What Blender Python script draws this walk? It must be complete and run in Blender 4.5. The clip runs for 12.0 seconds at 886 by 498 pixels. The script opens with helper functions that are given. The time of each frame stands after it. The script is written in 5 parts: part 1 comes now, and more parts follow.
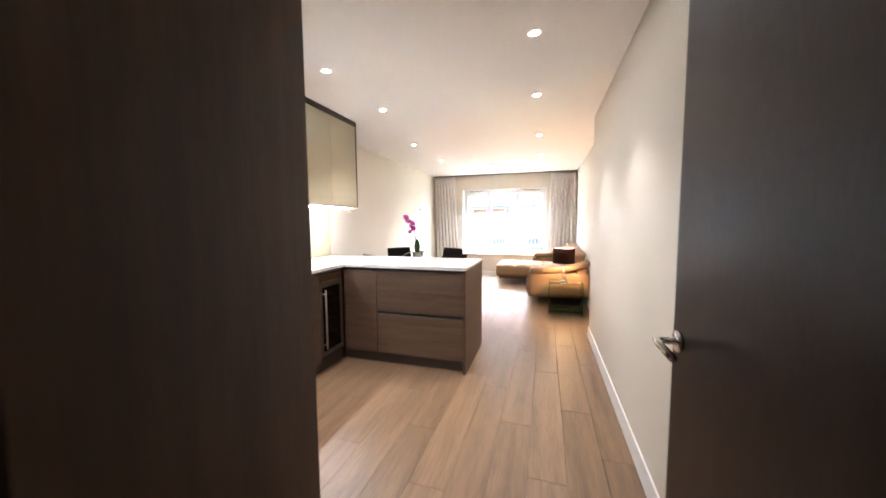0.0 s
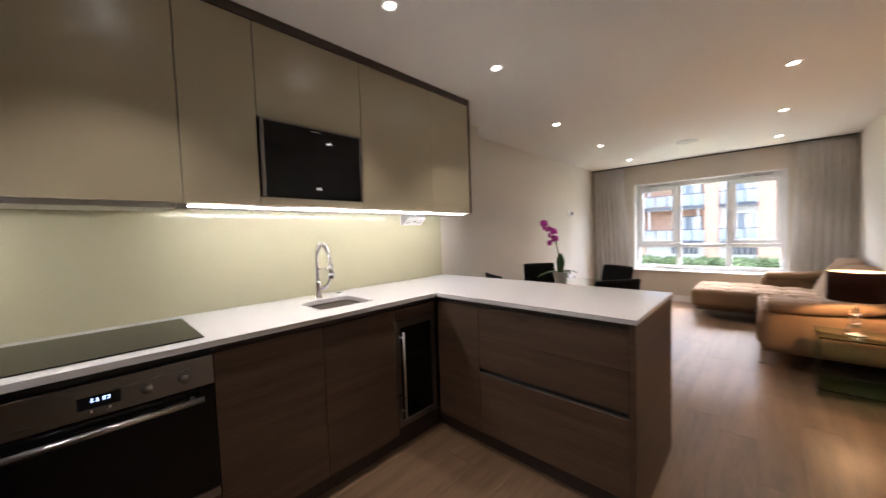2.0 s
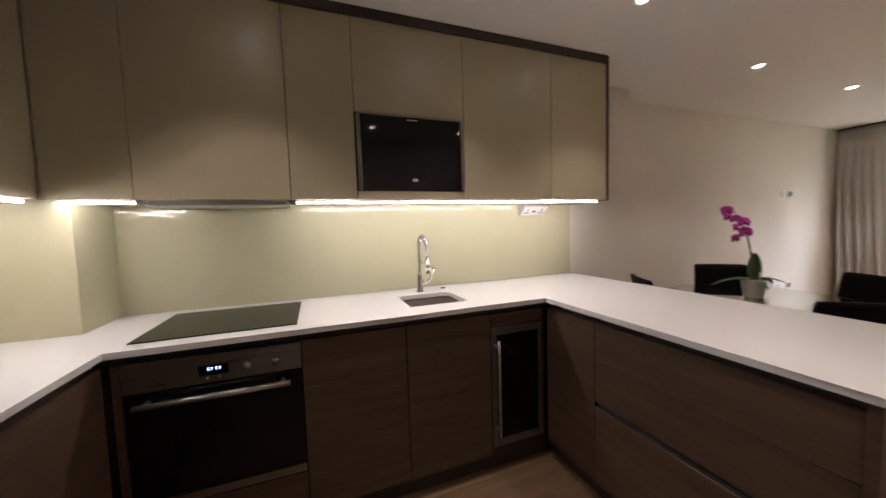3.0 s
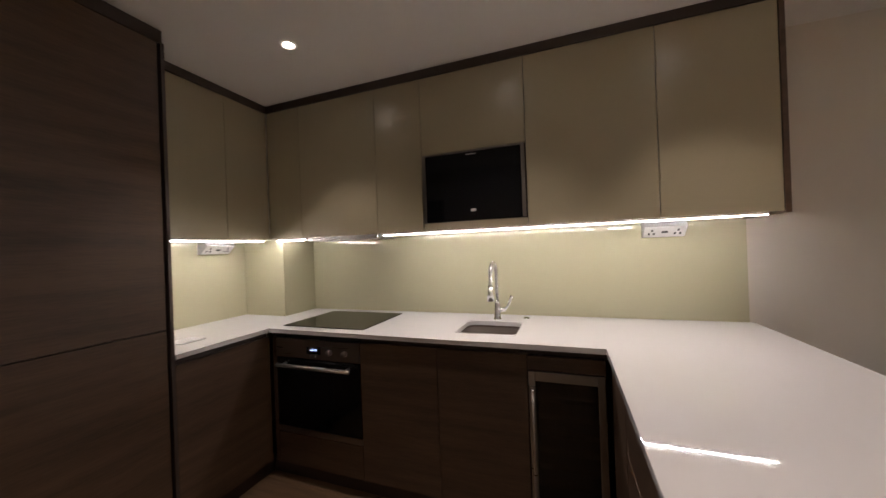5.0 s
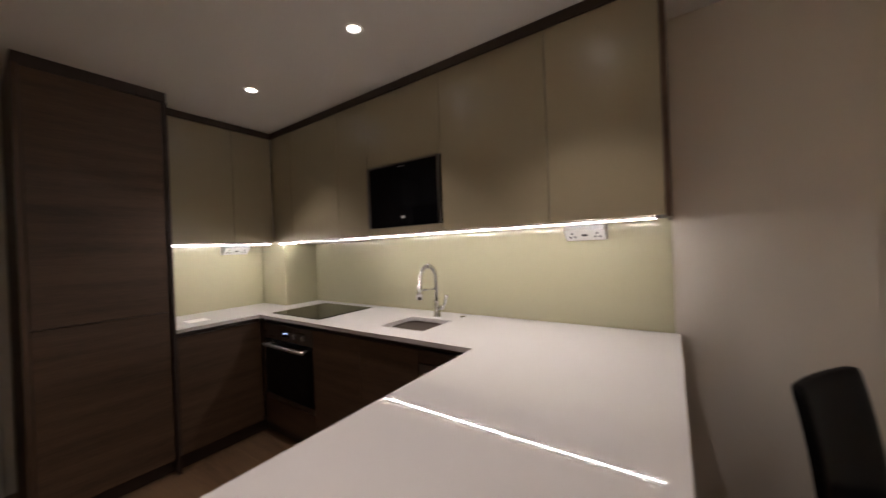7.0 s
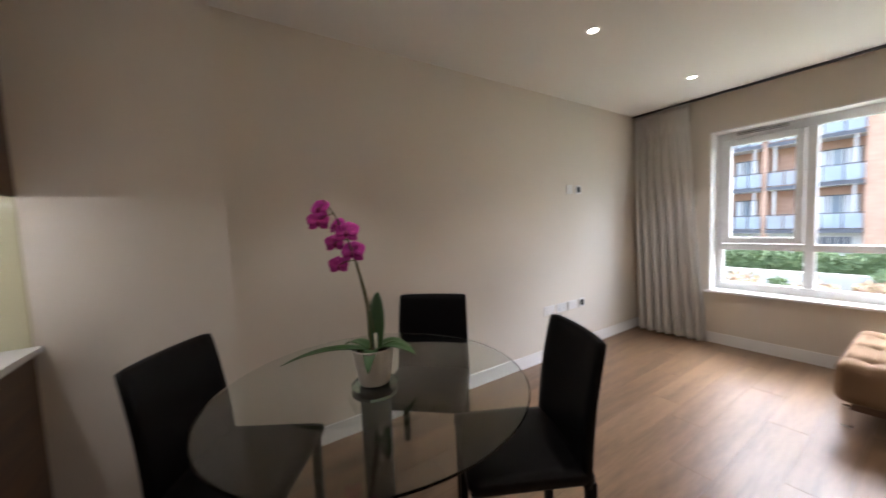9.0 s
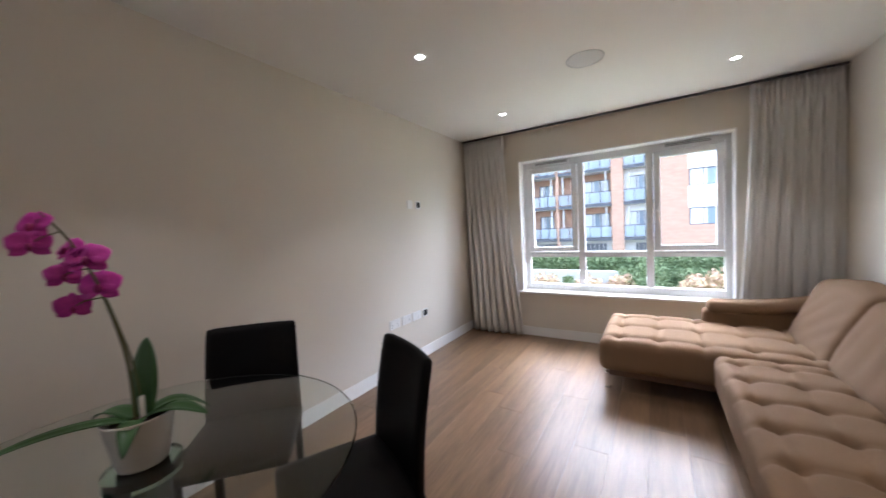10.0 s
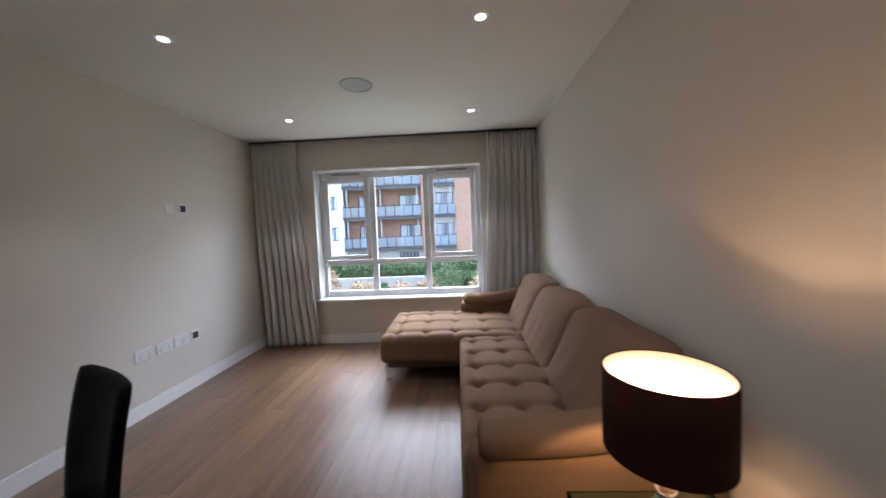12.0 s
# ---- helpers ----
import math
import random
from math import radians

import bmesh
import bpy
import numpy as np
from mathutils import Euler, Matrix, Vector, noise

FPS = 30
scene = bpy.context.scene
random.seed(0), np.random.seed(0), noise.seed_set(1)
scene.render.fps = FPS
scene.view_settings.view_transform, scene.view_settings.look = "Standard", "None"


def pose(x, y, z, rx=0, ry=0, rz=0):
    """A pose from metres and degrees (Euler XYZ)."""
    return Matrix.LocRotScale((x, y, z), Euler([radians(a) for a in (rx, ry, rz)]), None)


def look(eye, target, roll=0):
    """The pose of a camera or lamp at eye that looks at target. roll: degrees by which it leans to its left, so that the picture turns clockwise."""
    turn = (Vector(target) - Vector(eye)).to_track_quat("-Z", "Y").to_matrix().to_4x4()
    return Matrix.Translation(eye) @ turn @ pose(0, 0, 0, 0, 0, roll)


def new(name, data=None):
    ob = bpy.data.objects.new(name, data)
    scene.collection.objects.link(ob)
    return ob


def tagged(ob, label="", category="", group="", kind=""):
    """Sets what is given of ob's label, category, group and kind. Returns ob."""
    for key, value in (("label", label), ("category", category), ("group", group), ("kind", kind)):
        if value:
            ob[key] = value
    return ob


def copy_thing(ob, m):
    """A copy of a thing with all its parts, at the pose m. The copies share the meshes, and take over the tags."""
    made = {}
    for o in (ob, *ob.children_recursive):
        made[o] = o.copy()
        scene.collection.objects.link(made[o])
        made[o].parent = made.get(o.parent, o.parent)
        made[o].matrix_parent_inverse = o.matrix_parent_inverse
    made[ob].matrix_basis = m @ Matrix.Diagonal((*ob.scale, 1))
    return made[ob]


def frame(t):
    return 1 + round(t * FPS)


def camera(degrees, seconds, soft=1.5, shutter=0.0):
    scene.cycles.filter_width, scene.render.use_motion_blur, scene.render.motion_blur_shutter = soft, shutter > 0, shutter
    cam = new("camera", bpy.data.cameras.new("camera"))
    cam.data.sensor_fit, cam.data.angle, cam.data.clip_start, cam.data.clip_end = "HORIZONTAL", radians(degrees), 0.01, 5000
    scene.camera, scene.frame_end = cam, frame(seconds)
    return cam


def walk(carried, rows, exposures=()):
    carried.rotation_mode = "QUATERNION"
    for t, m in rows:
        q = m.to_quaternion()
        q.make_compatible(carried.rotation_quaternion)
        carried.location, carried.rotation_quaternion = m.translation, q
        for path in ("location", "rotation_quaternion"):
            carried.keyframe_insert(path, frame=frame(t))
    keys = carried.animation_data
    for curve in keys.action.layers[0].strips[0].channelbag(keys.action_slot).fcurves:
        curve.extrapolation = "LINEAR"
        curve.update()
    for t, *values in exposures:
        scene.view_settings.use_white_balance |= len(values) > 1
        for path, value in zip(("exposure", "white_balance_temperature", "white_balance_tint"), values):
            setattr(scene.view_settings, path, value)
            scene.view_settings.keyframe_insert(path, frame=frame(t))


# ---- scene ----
cam = camera(105.8, 12.0, shutter=0.4)
PATH = [
    (0, (0.153, 0.438, 1.304), (-0.428, 2.345, 1.145), -0.4),
    (0.5, (0.085, 0.745, 1.309), (-0.5, 2.657, 1.286), -0.3),
    (1, (-0.004, 1.067, 1.31), (-0.771, 2.912, 1.213), -0.2),
    (1.5, (-0.079, 1.339, 1.322), (-1.045, 3.089, 1.241), -1.5),
    (2, (-0.098, 1.592, 1.304), (-1.475, 3.039, 1.215), -1.9),
    (2.5, (-0.119, 1.793, 1.293), (-1.787, 2.89, 1.186), -2.5),
    (3, (-0.148, 1.984, 1.326), (-2.015, 2.688, 1.193), -1.8),
    (5, (-0.085, 2.985, 1.366), (-1.963, 2.298, 1.368), -2.1),
    (5.5, (-0.09, 3.252, 1.375), (-1.842, 2.286, 1.358), -2.8),
    (6, (-0.176, 3.487, 1.379), (-1.813, 2.339, 1.33), -1.7),
    (6.5, (-0.258, 3.694, 1.396), (-1.783, 2.4, 1.382), -2.1),
    (8.5, (-0.487, 4.393, 1.298), (-2.398, 4.976, 1.215), -3.1),
    (9, (-0.456, 4.503, 1.302), (-2.129, 5.59, 1.161), -2.5),
    (9.5, (-0.496, 4.561, 1.291), (-1.857, 6.023, 1.191), -2.9),
    (10, (-0.443, 4.638, 1.317), (-1.512, 6.325, 1.208), -2.9),
    (10.5, (-0.383, 4.679, 1.317), (-1.148, 6.524, 1.211), -3.1),
    (11, (-0.312, 4.68, 1.307), (-0.822, 6.612, 1.226), -3.3),
    (11.5, (-0.239, 4.662, 1.311), (-0.502, 6.643, 1.226), -3.4),
    (12, (-0.102, 4.611, 1.304), (-0.197, 6.606, 1.201), -2.3),
]
walk(cam, [(t, look(eye, aim, roll)) for t, eye, aim, roll in PATH],
     exposures=[(0.0, 4.25, 5700, 9), (0.5, 4.05, 5800, 8), (1.0, 3.5, 5900, 9), (1.5, 3.15, 6000, 11), (2.5, 2.5, 6100, 14), (3.0, 2.5, 6300, 15), (5.0, 2.1, 6400, 16),
                (6.5, 2.0, 6400, 16), (8.5, 1.85, 6250, 13), (9.0, 2.4, 5900, 11), (9.5, 2.45, 5600, 11), (10.5, 2.15, 5500, 11), (12.0, 1.72, 5400, 11)])

# ---------------- world, sun, exposure ----------------
world = bpy.data.worlds.new("overcast_sky")
scene.world = world
world.use_nodes = True
wn = world.node_tree
bgd = wn.nodes["Background"]
sky = wn.nodes.new("ShaderNodeTexSky")
sky.sky_type = "NISHITA"
sky.sun_disc = False
sky.sun_elevation = radians(55)
sky.sun_rotation = radians(0)
sky.air_density, sky.dust_density, sky.ozone_density = 1.0, 3.5, 0.6
haze = wn.nodes.new("ShaderNodeHueSaturation")      # grey overcast
haze.inputs["Saturation"].default_value, haze.inputs["Value"].default_value = 0.55, 2.2
wn.links.new(sky.outputs[0], haze.inputs["Color"])
wn.links.new(haze.outputs[0], bgd.inputs[0])
bgd.inputs[1].default_value = 0.15

sun_data = bpy.data.lights.new("sun", "SUN")
sun_data.energy, sun_data.angle, sun_data.color = 1.4, radians(110), (1.0, 0.98, 0.96)
sun_ob = new("sun", sun_data)
sun_ob.matrix_world = look((-1, 45, 54), (-1, 8, 1))

portal_data = bpy.data.lights.new("window_portal", "AREA")
portal_data.shape, portal_data.size, portal_data.size_y = "RECTANGLE", 1.98, 1.5
portal_data.cycles.is_portal = True
portal = new("window_portal", portal_data)
portal.matrix_world = look((-0.82, 8.86, 1.32), (-0.82, 5.0, 1.32))

DOWNLIGHT_WATTS = 4.6
DOWNLIGHT_COLOUR = (1.0, 0.875, 0.785)
STRIP_POWER = 47.0
LAMP_WATTS = 2.1


# ---------------- materials ----------------
def material(name, colour, rough=0.5, metal=0.0, vary=0.08, scale=6.0, bump=0.0, bump_scale=60.0, stretch=(1, 1, 1),
             rough_vary=0.08, tint=None, per_piece=0.0, coat=0.0, spec=0.5):
    """Base colour with broad stains, fine grain, relief, and a shift from piece to piece."""
    m = bpy.data.materials.new(name)
    m.use_nodes = True
    nt = m.node_tree
    b = nt.nodes["Principled BSDF"]
    tc = nt.nodes.new("ShaderNodeTexCoord")
    mp = nt.nodes.new("ShaderNodeMapping")
    mp.inputs["Scale"].default_value = stretch
    nt.links.new(tc.outputs["Object"], mp.inputs[0])
    src = mp.outputs[0]
    if per_piece:
        oi = nt.nodes.new("ShaderNodeObjectInfo")
        sh = nt.nodes.new("ShaderNodeVectorMath")
        sh.operation = "MULTIPLY_ADD"
        comb = nt.nodes.new("ShaderNodeCombineXYZ")
        for k in range(3):
            nt.links.new(oi.outputs["Random"], comb.inputs[k])
        sh.inputs[1].default_value = (37.0, 53.0, 71.0)
        nt.links.new(comb.outputs[0], sh.inputs[0])
        nt.links.new(mp.outputs[0], sh.inputs[2])
        src = sh.outputs[0]
    big = nt.nodes.new("ShaderNodeTexNoise")
    big.inputs["Scale"].default_value, big.inputs["Detail"].default_value = scale, 6
    nt.links.new(src, big.inputs["Vector"])
    fine = nt.nodes.new("ShaderNodeTexNoise")
    fine.inputs["Scale"].default_value, fine.inputs["Detail"].default_value = bump_scale, 8
    nt.links.new(src, fine.inputs["Vector"])
    ramp = nt.nodes.new("ShaderNodeValToRGB")
    c2 = tint or tuple(c * 0.7 for c in colour)
    lo = tuple(colour[k] * (1 - vary) + c2[k] * vary for k in range(3)) if not tint else tint
    hi = colour
    ramp.color_ramp.elements[0].color, ramp.color_ramp.elements[1].color = (*lo, 1), (*hi, 1)
    ramp.color_ramp.elements[0].position, ramp.color_ramp.elements[1].position = 0.32, 0.62
    mixv = nt.nodes.new("ShaderNodeMath")
    mixv.operation = "MULTIPLY_ADD"
    mixv.inputs[1].default_value = 0.35
    half = nt.nodes.new("ShaderNodeMath")
    half.operation = "MULTIPLY"
    half.inputs[1].default_value = 0.65
    nt.links.new(big.outputs[0], half.inputs[0])
    nt.links.new(fine.outputs[0], mixv.inputs[0])
    nt.links.new(half.outputs[0], mixv.inputs[2])
    nt.links.new(mixv.outputs[0], ramp.inputs[0])
    out = ramp.outputs[0]
    if per_piece:
        hsv = nt.nodes.new("ShaderNodeHueSaturation")
        mr = nt.nodes.new("ShaderNodeMapRange")
        mr.inputs["To Min"].default_value, mr.inputs["To Max"].default_value = 1 - per_piece, 1 + per_piece
        nt.links.new(oi.outputs["Random"], mr.inputs[0])
        nt.links.new(mr.outputs[0], hsv.inputs["Value"])
        nt.links.new(out, hsv.inputs["Color"])
        out = hsv.outputs[0]
    nt.links.new(out, b.inputs["Base Color"])
    rr = nt.nodes.new("ShaderNodeMapRange")
    rr.inputs["To Min"].default_value, rr.inputs["To Max"].default_value = max(0.02, rough - rough_vary), min(1, rough + rough_vary)
    nt.links.new(big.outputs[0], rr.inputs[0])
    nt.links.new(rr.outputs[0], b.inputs["Roughness"])
    b.inputs["Metallic"].default_value = metal
    b.inputs["Coat Weight"].default_value = coat
    b.inputs["Specular IOR Level"].default_value = spec
    if bump:
        bp = nt.nodes.new("ShaderNodeBump")
        bp.inputs["Strength"].default_value, bp.inputs["Distance"].default_value = bump, 0.002
        nt.links.new(fine.outputs[0], bp.inputs["Height"])
        nt.links.new(bp.outputs[0], b.inputs["Normal"])
    return m


def glow(name, colour, power):
    m = bpy.data.materials.new(name)
    m.use_nodes = True
    b = m.node_tree.nodes["Principled BSDF"]
    b.inputs["Base Color"].default_value = (*colour, 1)
    b.inputs["Emission Color"].default_value = (*colour, 1)
    b.inputs["Emission Strength"].default_value = power
    return m


def glass(name, colour=(1, 1, 1), rough=0.0, thin=False, ior=1.45):
    m = bpy.data.materials.new(name)
    m.use_nodes = True
    b = m.node_tree.nodes["Principled BSDF"]
    b.inputs["Base Color"].default_value = (*colour, 1)
    b.inputs["Roughness"].default_value = rough
    b.inputs["Transmission Weight"].default_value = 1.0
    b.inputs["IOR"].default_value = ior
    return m


WALL = material("cream_wall_paint", (0.67, 0.615, 0.53), 0.65, vary=0.12, scale=1.3, bump=0.10, bump_scale=220)
CEIL = material("white_ceiling_paint", (0.77, 0.745, 0.70), 0.75, vary=0.08, scale=0.9, bump=0.06, bump_scale=180)
WHITE = material("white_gloss_paint", (0.80, 0.79, 0.77), 0.32, vary=0.08, scale=4, bump=0.04, bump_scale=90)
UPVC = material("white_window_plastic", (0.80, 0.81, 0.82), 0.28, vary=0.06, scale=5)
FLOOR = material("oak_laminate", (0.240, 0.150, 0.085), 0.34, vary=0.3, scale=2.0, bump=0.10, bump_scale=15, stretch=(7.0, 0.55, 1),
                 tint=(0.126, 0.074, 0.041), per_piece=0.11, rough_vary=0.07)
fnt = FLOOR.node_tree      # scattered dark knots along the grain
knot_at = fnt.nodes.new("ShaderNodeMapping")
knot_at.inputs["Scale"].default_value = (3.4, 0.95, 1.0)
fnt.links.new(next(n for n in fnt.nodes if n.bl_idname == "ShaderNodeVectorMath").outputs[0], knot_at.inputs[0])
knot = fnt.nodes.new("ShaderNodeTexVoronoi")
knot.inputs["Scale"].default_value = 0.42
knot_edge = fnt.nodes.new("ShaderNodeMapRange")
knot_edge.inputs["From Min"].default_value, knot_edge.inputs["From Max"].default_value = 0.02, 0.11
knot_edge.inputs["To Min"].default_value, knot_edge.inputs["To Max"].default_value = 0.45, 1.0
knot_mix = fnt.nodes.new("ShaderNodeMix")
knot_mix.data_type, knot_mix.blend_type = "RGBA", "MULTIPLY"
knot_mix.inputs[0].default_value = 1.0
fnt.links.new(knot_at.outputs[0], knot.inputs["Vector"])
fnt.links.new(knot.outputs["Distance"], knot_edge.inputs[0])
floor_bsdf = fnt.nodes["Principled BSDF"]
fnt.links.new(floor_bsdf.inputs["Base Color"].links[0].from_socket, knot_mix.inputs[6])
fnt.links.new(knot_edge.outputs[0], knot_mix.inputs[7])
fnt.links.new(knot_mix.outputs[2], floor_bsdf.inputs["Base Color"])
SUB = material("dark_joint", (0.06, 0.04, 0.03), 0.8)
OAK = material("grey_brown_oak_veneer", (0.112, 0.065, 0.037), 0.50, scale=1.5, bump=0.35, bump_scale=16, stretch=(1, 1, 14),
               tint=(0.050, 0.028, 0.016), rough_vary=0.07, per_piece=0.05)
OAK_TALL = material("grey_brown_oak_veneer_upright", (0.098, 0.057, 0.033), 0.50, scale=1.5, bump=0.3, bump_scale=16, stretch=(14, 14, 1),
                    tint=(0.050, 0.028, 0.016), rough_vary=0.07, per_piece=0.05)
DARKOAK = material("dark_stained_oak_door", (0.026, 0.015, 0.011), 0.38, scale=1.6, bump=0.5, bump_scale=22, stretch=(14, 14, 1),
                   tint=(0.012, 0.007, 0.005), rough_vary=0.1, spec=0.15)
EDGE = material("dark_brown_edge", (0.05, 0.033, 0.026), 0.5, vary=0.2, scale=8)
OLIVE = material("olive_taupe_lacquer", (0.355, 0.307, 0.203), 0.30, vary=0.06, scale=1.2, bump=0.02, bump_scale=200, rough_vary=0.04)
SPLASH = material("pale_green_back_painted_glass", (0.495, 0.468, 0.312), 0.035, vary=0.04, scale=0.8, rough_vary=0.012)
QUARTZ = material("white_quartz", (0.72, 0.70, 0.69), 0.035, vary=0.05, scale=3, bump_scale=260, rough_vary=0.008)
STEEL = material("brushed_steel", (0.55, 0.53, 0.50), 0.30, metal=1.0, vary=0.15, scale=3, bump=0.1, bump_scale=60, stretch=(1, 1, 18))
# same brushed steel, with the dark surroundings it mirrors put into its colour
STEEL_DARK_REFLECTION = material("brushed_steel_dark_reflection", (0.27, 0.25, 0.23), 0.30, metal=1.0, vary=0.15, scale=3, bump=0.1, bump_scale=60, stretch=(1, 1, 18))
BOWL = material("satin_sink_steel", (0.74, 0.72, 0.69), 0.24, metal=1.0, vary=0.12, scale=5, bump=0.05, bump_scale=120)
CHROME = material("chrome", (0.82, 0.82, 0.83), 0.06, metal=1.0, vary=0.04, rough_vary=0.03)
# chrome of the table; reflection of the black chairs is painted into its base
CHROME_DARK_REFLECTION = material("chrome_dark_reflection", (0.10, 0.10, 0.105), 0.08, metal=1.0, vary=0.1, rough_vary=0.03)
BLACKGLASS = material("black_glass", (0.005, 0.005, 0.006), 0.05, vary=0.1, rough_vary=0.02, spec=0.25)
HOBGLASS = material("smoked_hob_glass", (0.008, 0.008, 0.006), 0.07, vary=0.1, rough_vary=0.03, spec=0.25)
BLACK = material("matt_black_plastic", (0.012, 0.012, 0.012), 0.5, vary=0.2)
LEATHER = material("black_leather", (0.004, 0.0035, 0.0035), 0.5, vary=0.3, scale=5, bump=0.3, bump_scale=240, spec=0.10)
FABRIC = material("taupe_brown_fabric", (0.235, 0.150, 0.087), 0.85, vary=0.25, scale=5, bump=0.5, bump_scale=420, spec=0.2)
PIPING = material("brown_seam", (0.16, 0.10, 0.07), 0.85, vary=0.2)
CURTAIN = material("pale_grey_curtain_cloth", (0.87, 0.85, 0.815), 0.85, vary=0.10, scale=4, bump=0.35, bump_scale=380, spec=0.2)
cnt = CURTAIN.node_tree
through_cloth = cnt.nodes.new("ShaderNodeBsdfTranslucent")
through_cloth.inputs["Color"].default_value = (0.72, 0.70, 0.67, 1)
blend = cnt.nodes.new("ShaderNodeMixShader")
blend.inputs[0].default_value = 0.38
cnt.links.new(cnt.nodes["Principled BSDF"].outputs[0], blend.inputs[1])
cnt.links.new(through_cloth.outputs[0], blend.inputs[2])
cnt.links.new(blend.outputs[0], cnt.nodes["Material Output"].inputs[0])
SHADE_OUT = material("dark_plum_shade_cloth", (0.050, 0.019, 0.013), 0.85, vary=0.3, scale=8, bump=0.4, bump_scale=420, spec=0.1)
SHADE_IN = material("cream_shade_lining", (0.86, 0.81, 0.72), 0.7, vary=0.05)
CERAMIC = material("white_ceramic", (0.58, 0.54, 0.47), 0.3, vary=0.08, scale=9)
SOIL = material("bark_compost", (0.05, 0.03, 0.02), 0.9, vary=0.4, scale=40, bump=0.9, bump_scale=90)
LEAF = material("orchid_leaf", (0.045, 0.115, 0.030), 0.38, vary=0.4, scale=9, bump=0.15, bump_scale=40)
STEM = material("orchid_stem", (0.12, 0.12, 0.045), 0.5, vary=0.3, scale=20)
PETAL = material("magenta_petal", (0.62, 0.045, 0.40), 0.55, tint=(0.46, 0.025, 0.32), scale=30, bump=0.2, bump_scale=80)
LIP = material("deep_magenta_lip", (0.30, 0.01, 0.14), 0.5, vary=0.2)
PLASTIC = material("white_plastic", (0.74, 0.73, 0.71), 0.35, vary=0.05)
SPEAKER = material("speaker_grille", (0.56, 0.56, 0.56), 0.6, vary=0.1, bump=0.5, bump_scale=400)
BRICK = material("orange_brick", (0.50, 0.32, 0.225), 0.85, tint=(0.42, 0.25, 0.175), scale=1.4, bump=0.5, bump_scale=20, stretch=(1, 1, 3))
RENDER = material("white_render", (0.82, 0.81, 0.80), 0.8, vary=0.15, scale=0.6)
CONCRETE = material("pale_concrete", (0.46, 0.44, 0.41), 0.8, vary=0.25, scale=1)
DARKMETAL = material("dark_grey_metal", (0.075, 0.075, 0.085), 0.5, vary=0.2)
FARGLASS = material("far_window_glass", (0.24, 0.29, 0.34), 0.08, vary=0.4, scale=0.6)
NET = material("net_curtain", (0.74, 0.75, 0.76), 0.8, vary=0.3, scale=3, stretch=(6, 6, 0.3))
GROUND = material("garden_ground", (0.26, 0.25, 0.15), 0.95, tint=(0.13, 0.17, 0.07), scale=0.5, bump=0.5, bump_scale=12)
PATH_M = material("pale_paving", (0.42, 0.40, 0.37), 0.85, vary=0.2, scale=1)
HEDGE = material("hedge_leaves", (0.115, 0.155, 0.060), 0.7, tint=(0.050, 0.090, 0.028), scale=7, bump_scale=30)
SHRUB = material("shrub_leaves", (0.34, 0.28, 0.14), 0.75, tint=(0.36, 0.19, 0.16), scale=5, bump_scale=25)
PANE = glass("window_glass", (1, 1, 1), 0.0, ior=1.02)
TABLEGLASS = glass("clear_table_glass", (0.90, 0.95, 0.92), 0.0, ior=1.45)
GREENGLASS = glass("green_tinted_glass", (0.55, 0.82, 0.70), 0.0)
CRYSTAL = glass("clear_crystal", (0.98, 0.98, 1.0), 0.0)
LED = glow("led_strip", (1.0, 0.94, 0.89), STRIP_POWER)
LENS = glow("downlight_lens", (1.0, 0.92, 0.82), 11.0)
BULB = glow("lamp_bulb", (1.0, 0.72, 0.42), 4.0)
DIGIT = glow("blue_display", (0.45, 0.6, 1.0), 0.8)


# ---------------- building helpers ----------------
ORIGIN = {}


def thing(name, at=(0, 0, 0), label="", category="", group="", kind=""):
    ob = new(name)
    ob.empty_display_size = 0.1
    ob.location = at
    ORIGIN[ob.name] = Vector(at)
    return tagged(ob, label, category, group, kind)


def part(name, bm, mat, parent=None, label="", smooth=False, shadow=True):
    """One bmesh, in world metres, as one mesh object under a thing or part."""
    if parent is not None:
        bmesh.ops.translate(bm, verts=bm.verts, vec=-ORIGIN[parent.name])
    me = bpy.data.meshes.new(name)
    bmesh.ops.recalc_face_normals(bm, faces=bm.faces)
    if smooth:
        for f in bm.faces:
            f.smooth = True
    bm.to_mesh(me)
    bm.free()
    me.materials.append(mat)
    ob = new(name, me)
    if parent is not None:
        ob.parent = parent
        ORIGIN[ob.name] = ORIGIN[parent.name]
    else:
        ORIGIN[ob.name] = Vector((0, 0, 0))
    if label:
        ob["label"] = label
    if not shadow:
        ob.visible_shadow = False
    return ob


def block(x0, x1, y0, y1, z0, z1, bevel=0.0, bm=None, seg=2):
    bm = bm or bmesh.new()
    m = Matrix.Translation(((x0 + x1) / 2, (y0 + y1) / 2, (z0 + z1) / 2)) @ Matrix.Diagonal((abs(x1 - x0), abs(y1 - y0), abs(z1 - z0), 1))
    r = bmesh.ops.create_cube(bm, size=1, matrix=m)
    if bevel:
        edges = list({e for v in r["verts"] for e in v.link_edges})
        bmesh.ops.bevel(bm, geom=edges, offset=bevel, segments=seg, affect="EDGES", profile=0.5)
    return bm


def rod(a, b, r, n=14, r2=None, bm=None):
    bm = bm or bmesh.new()
    a, b = Vector(a), Vector(b)
    d = b - a
    m = Matrix.Translation((a + b) / 2) @ d.to_track_quat("Z", "Y").to_matrix().to_4x4()
    bmesh.ops.create_cone(bm, cap_ends=True, segments=n, radius1=r, radius2=r if r2 is None else r2, depth=d.length, matrix=m)
    return bm


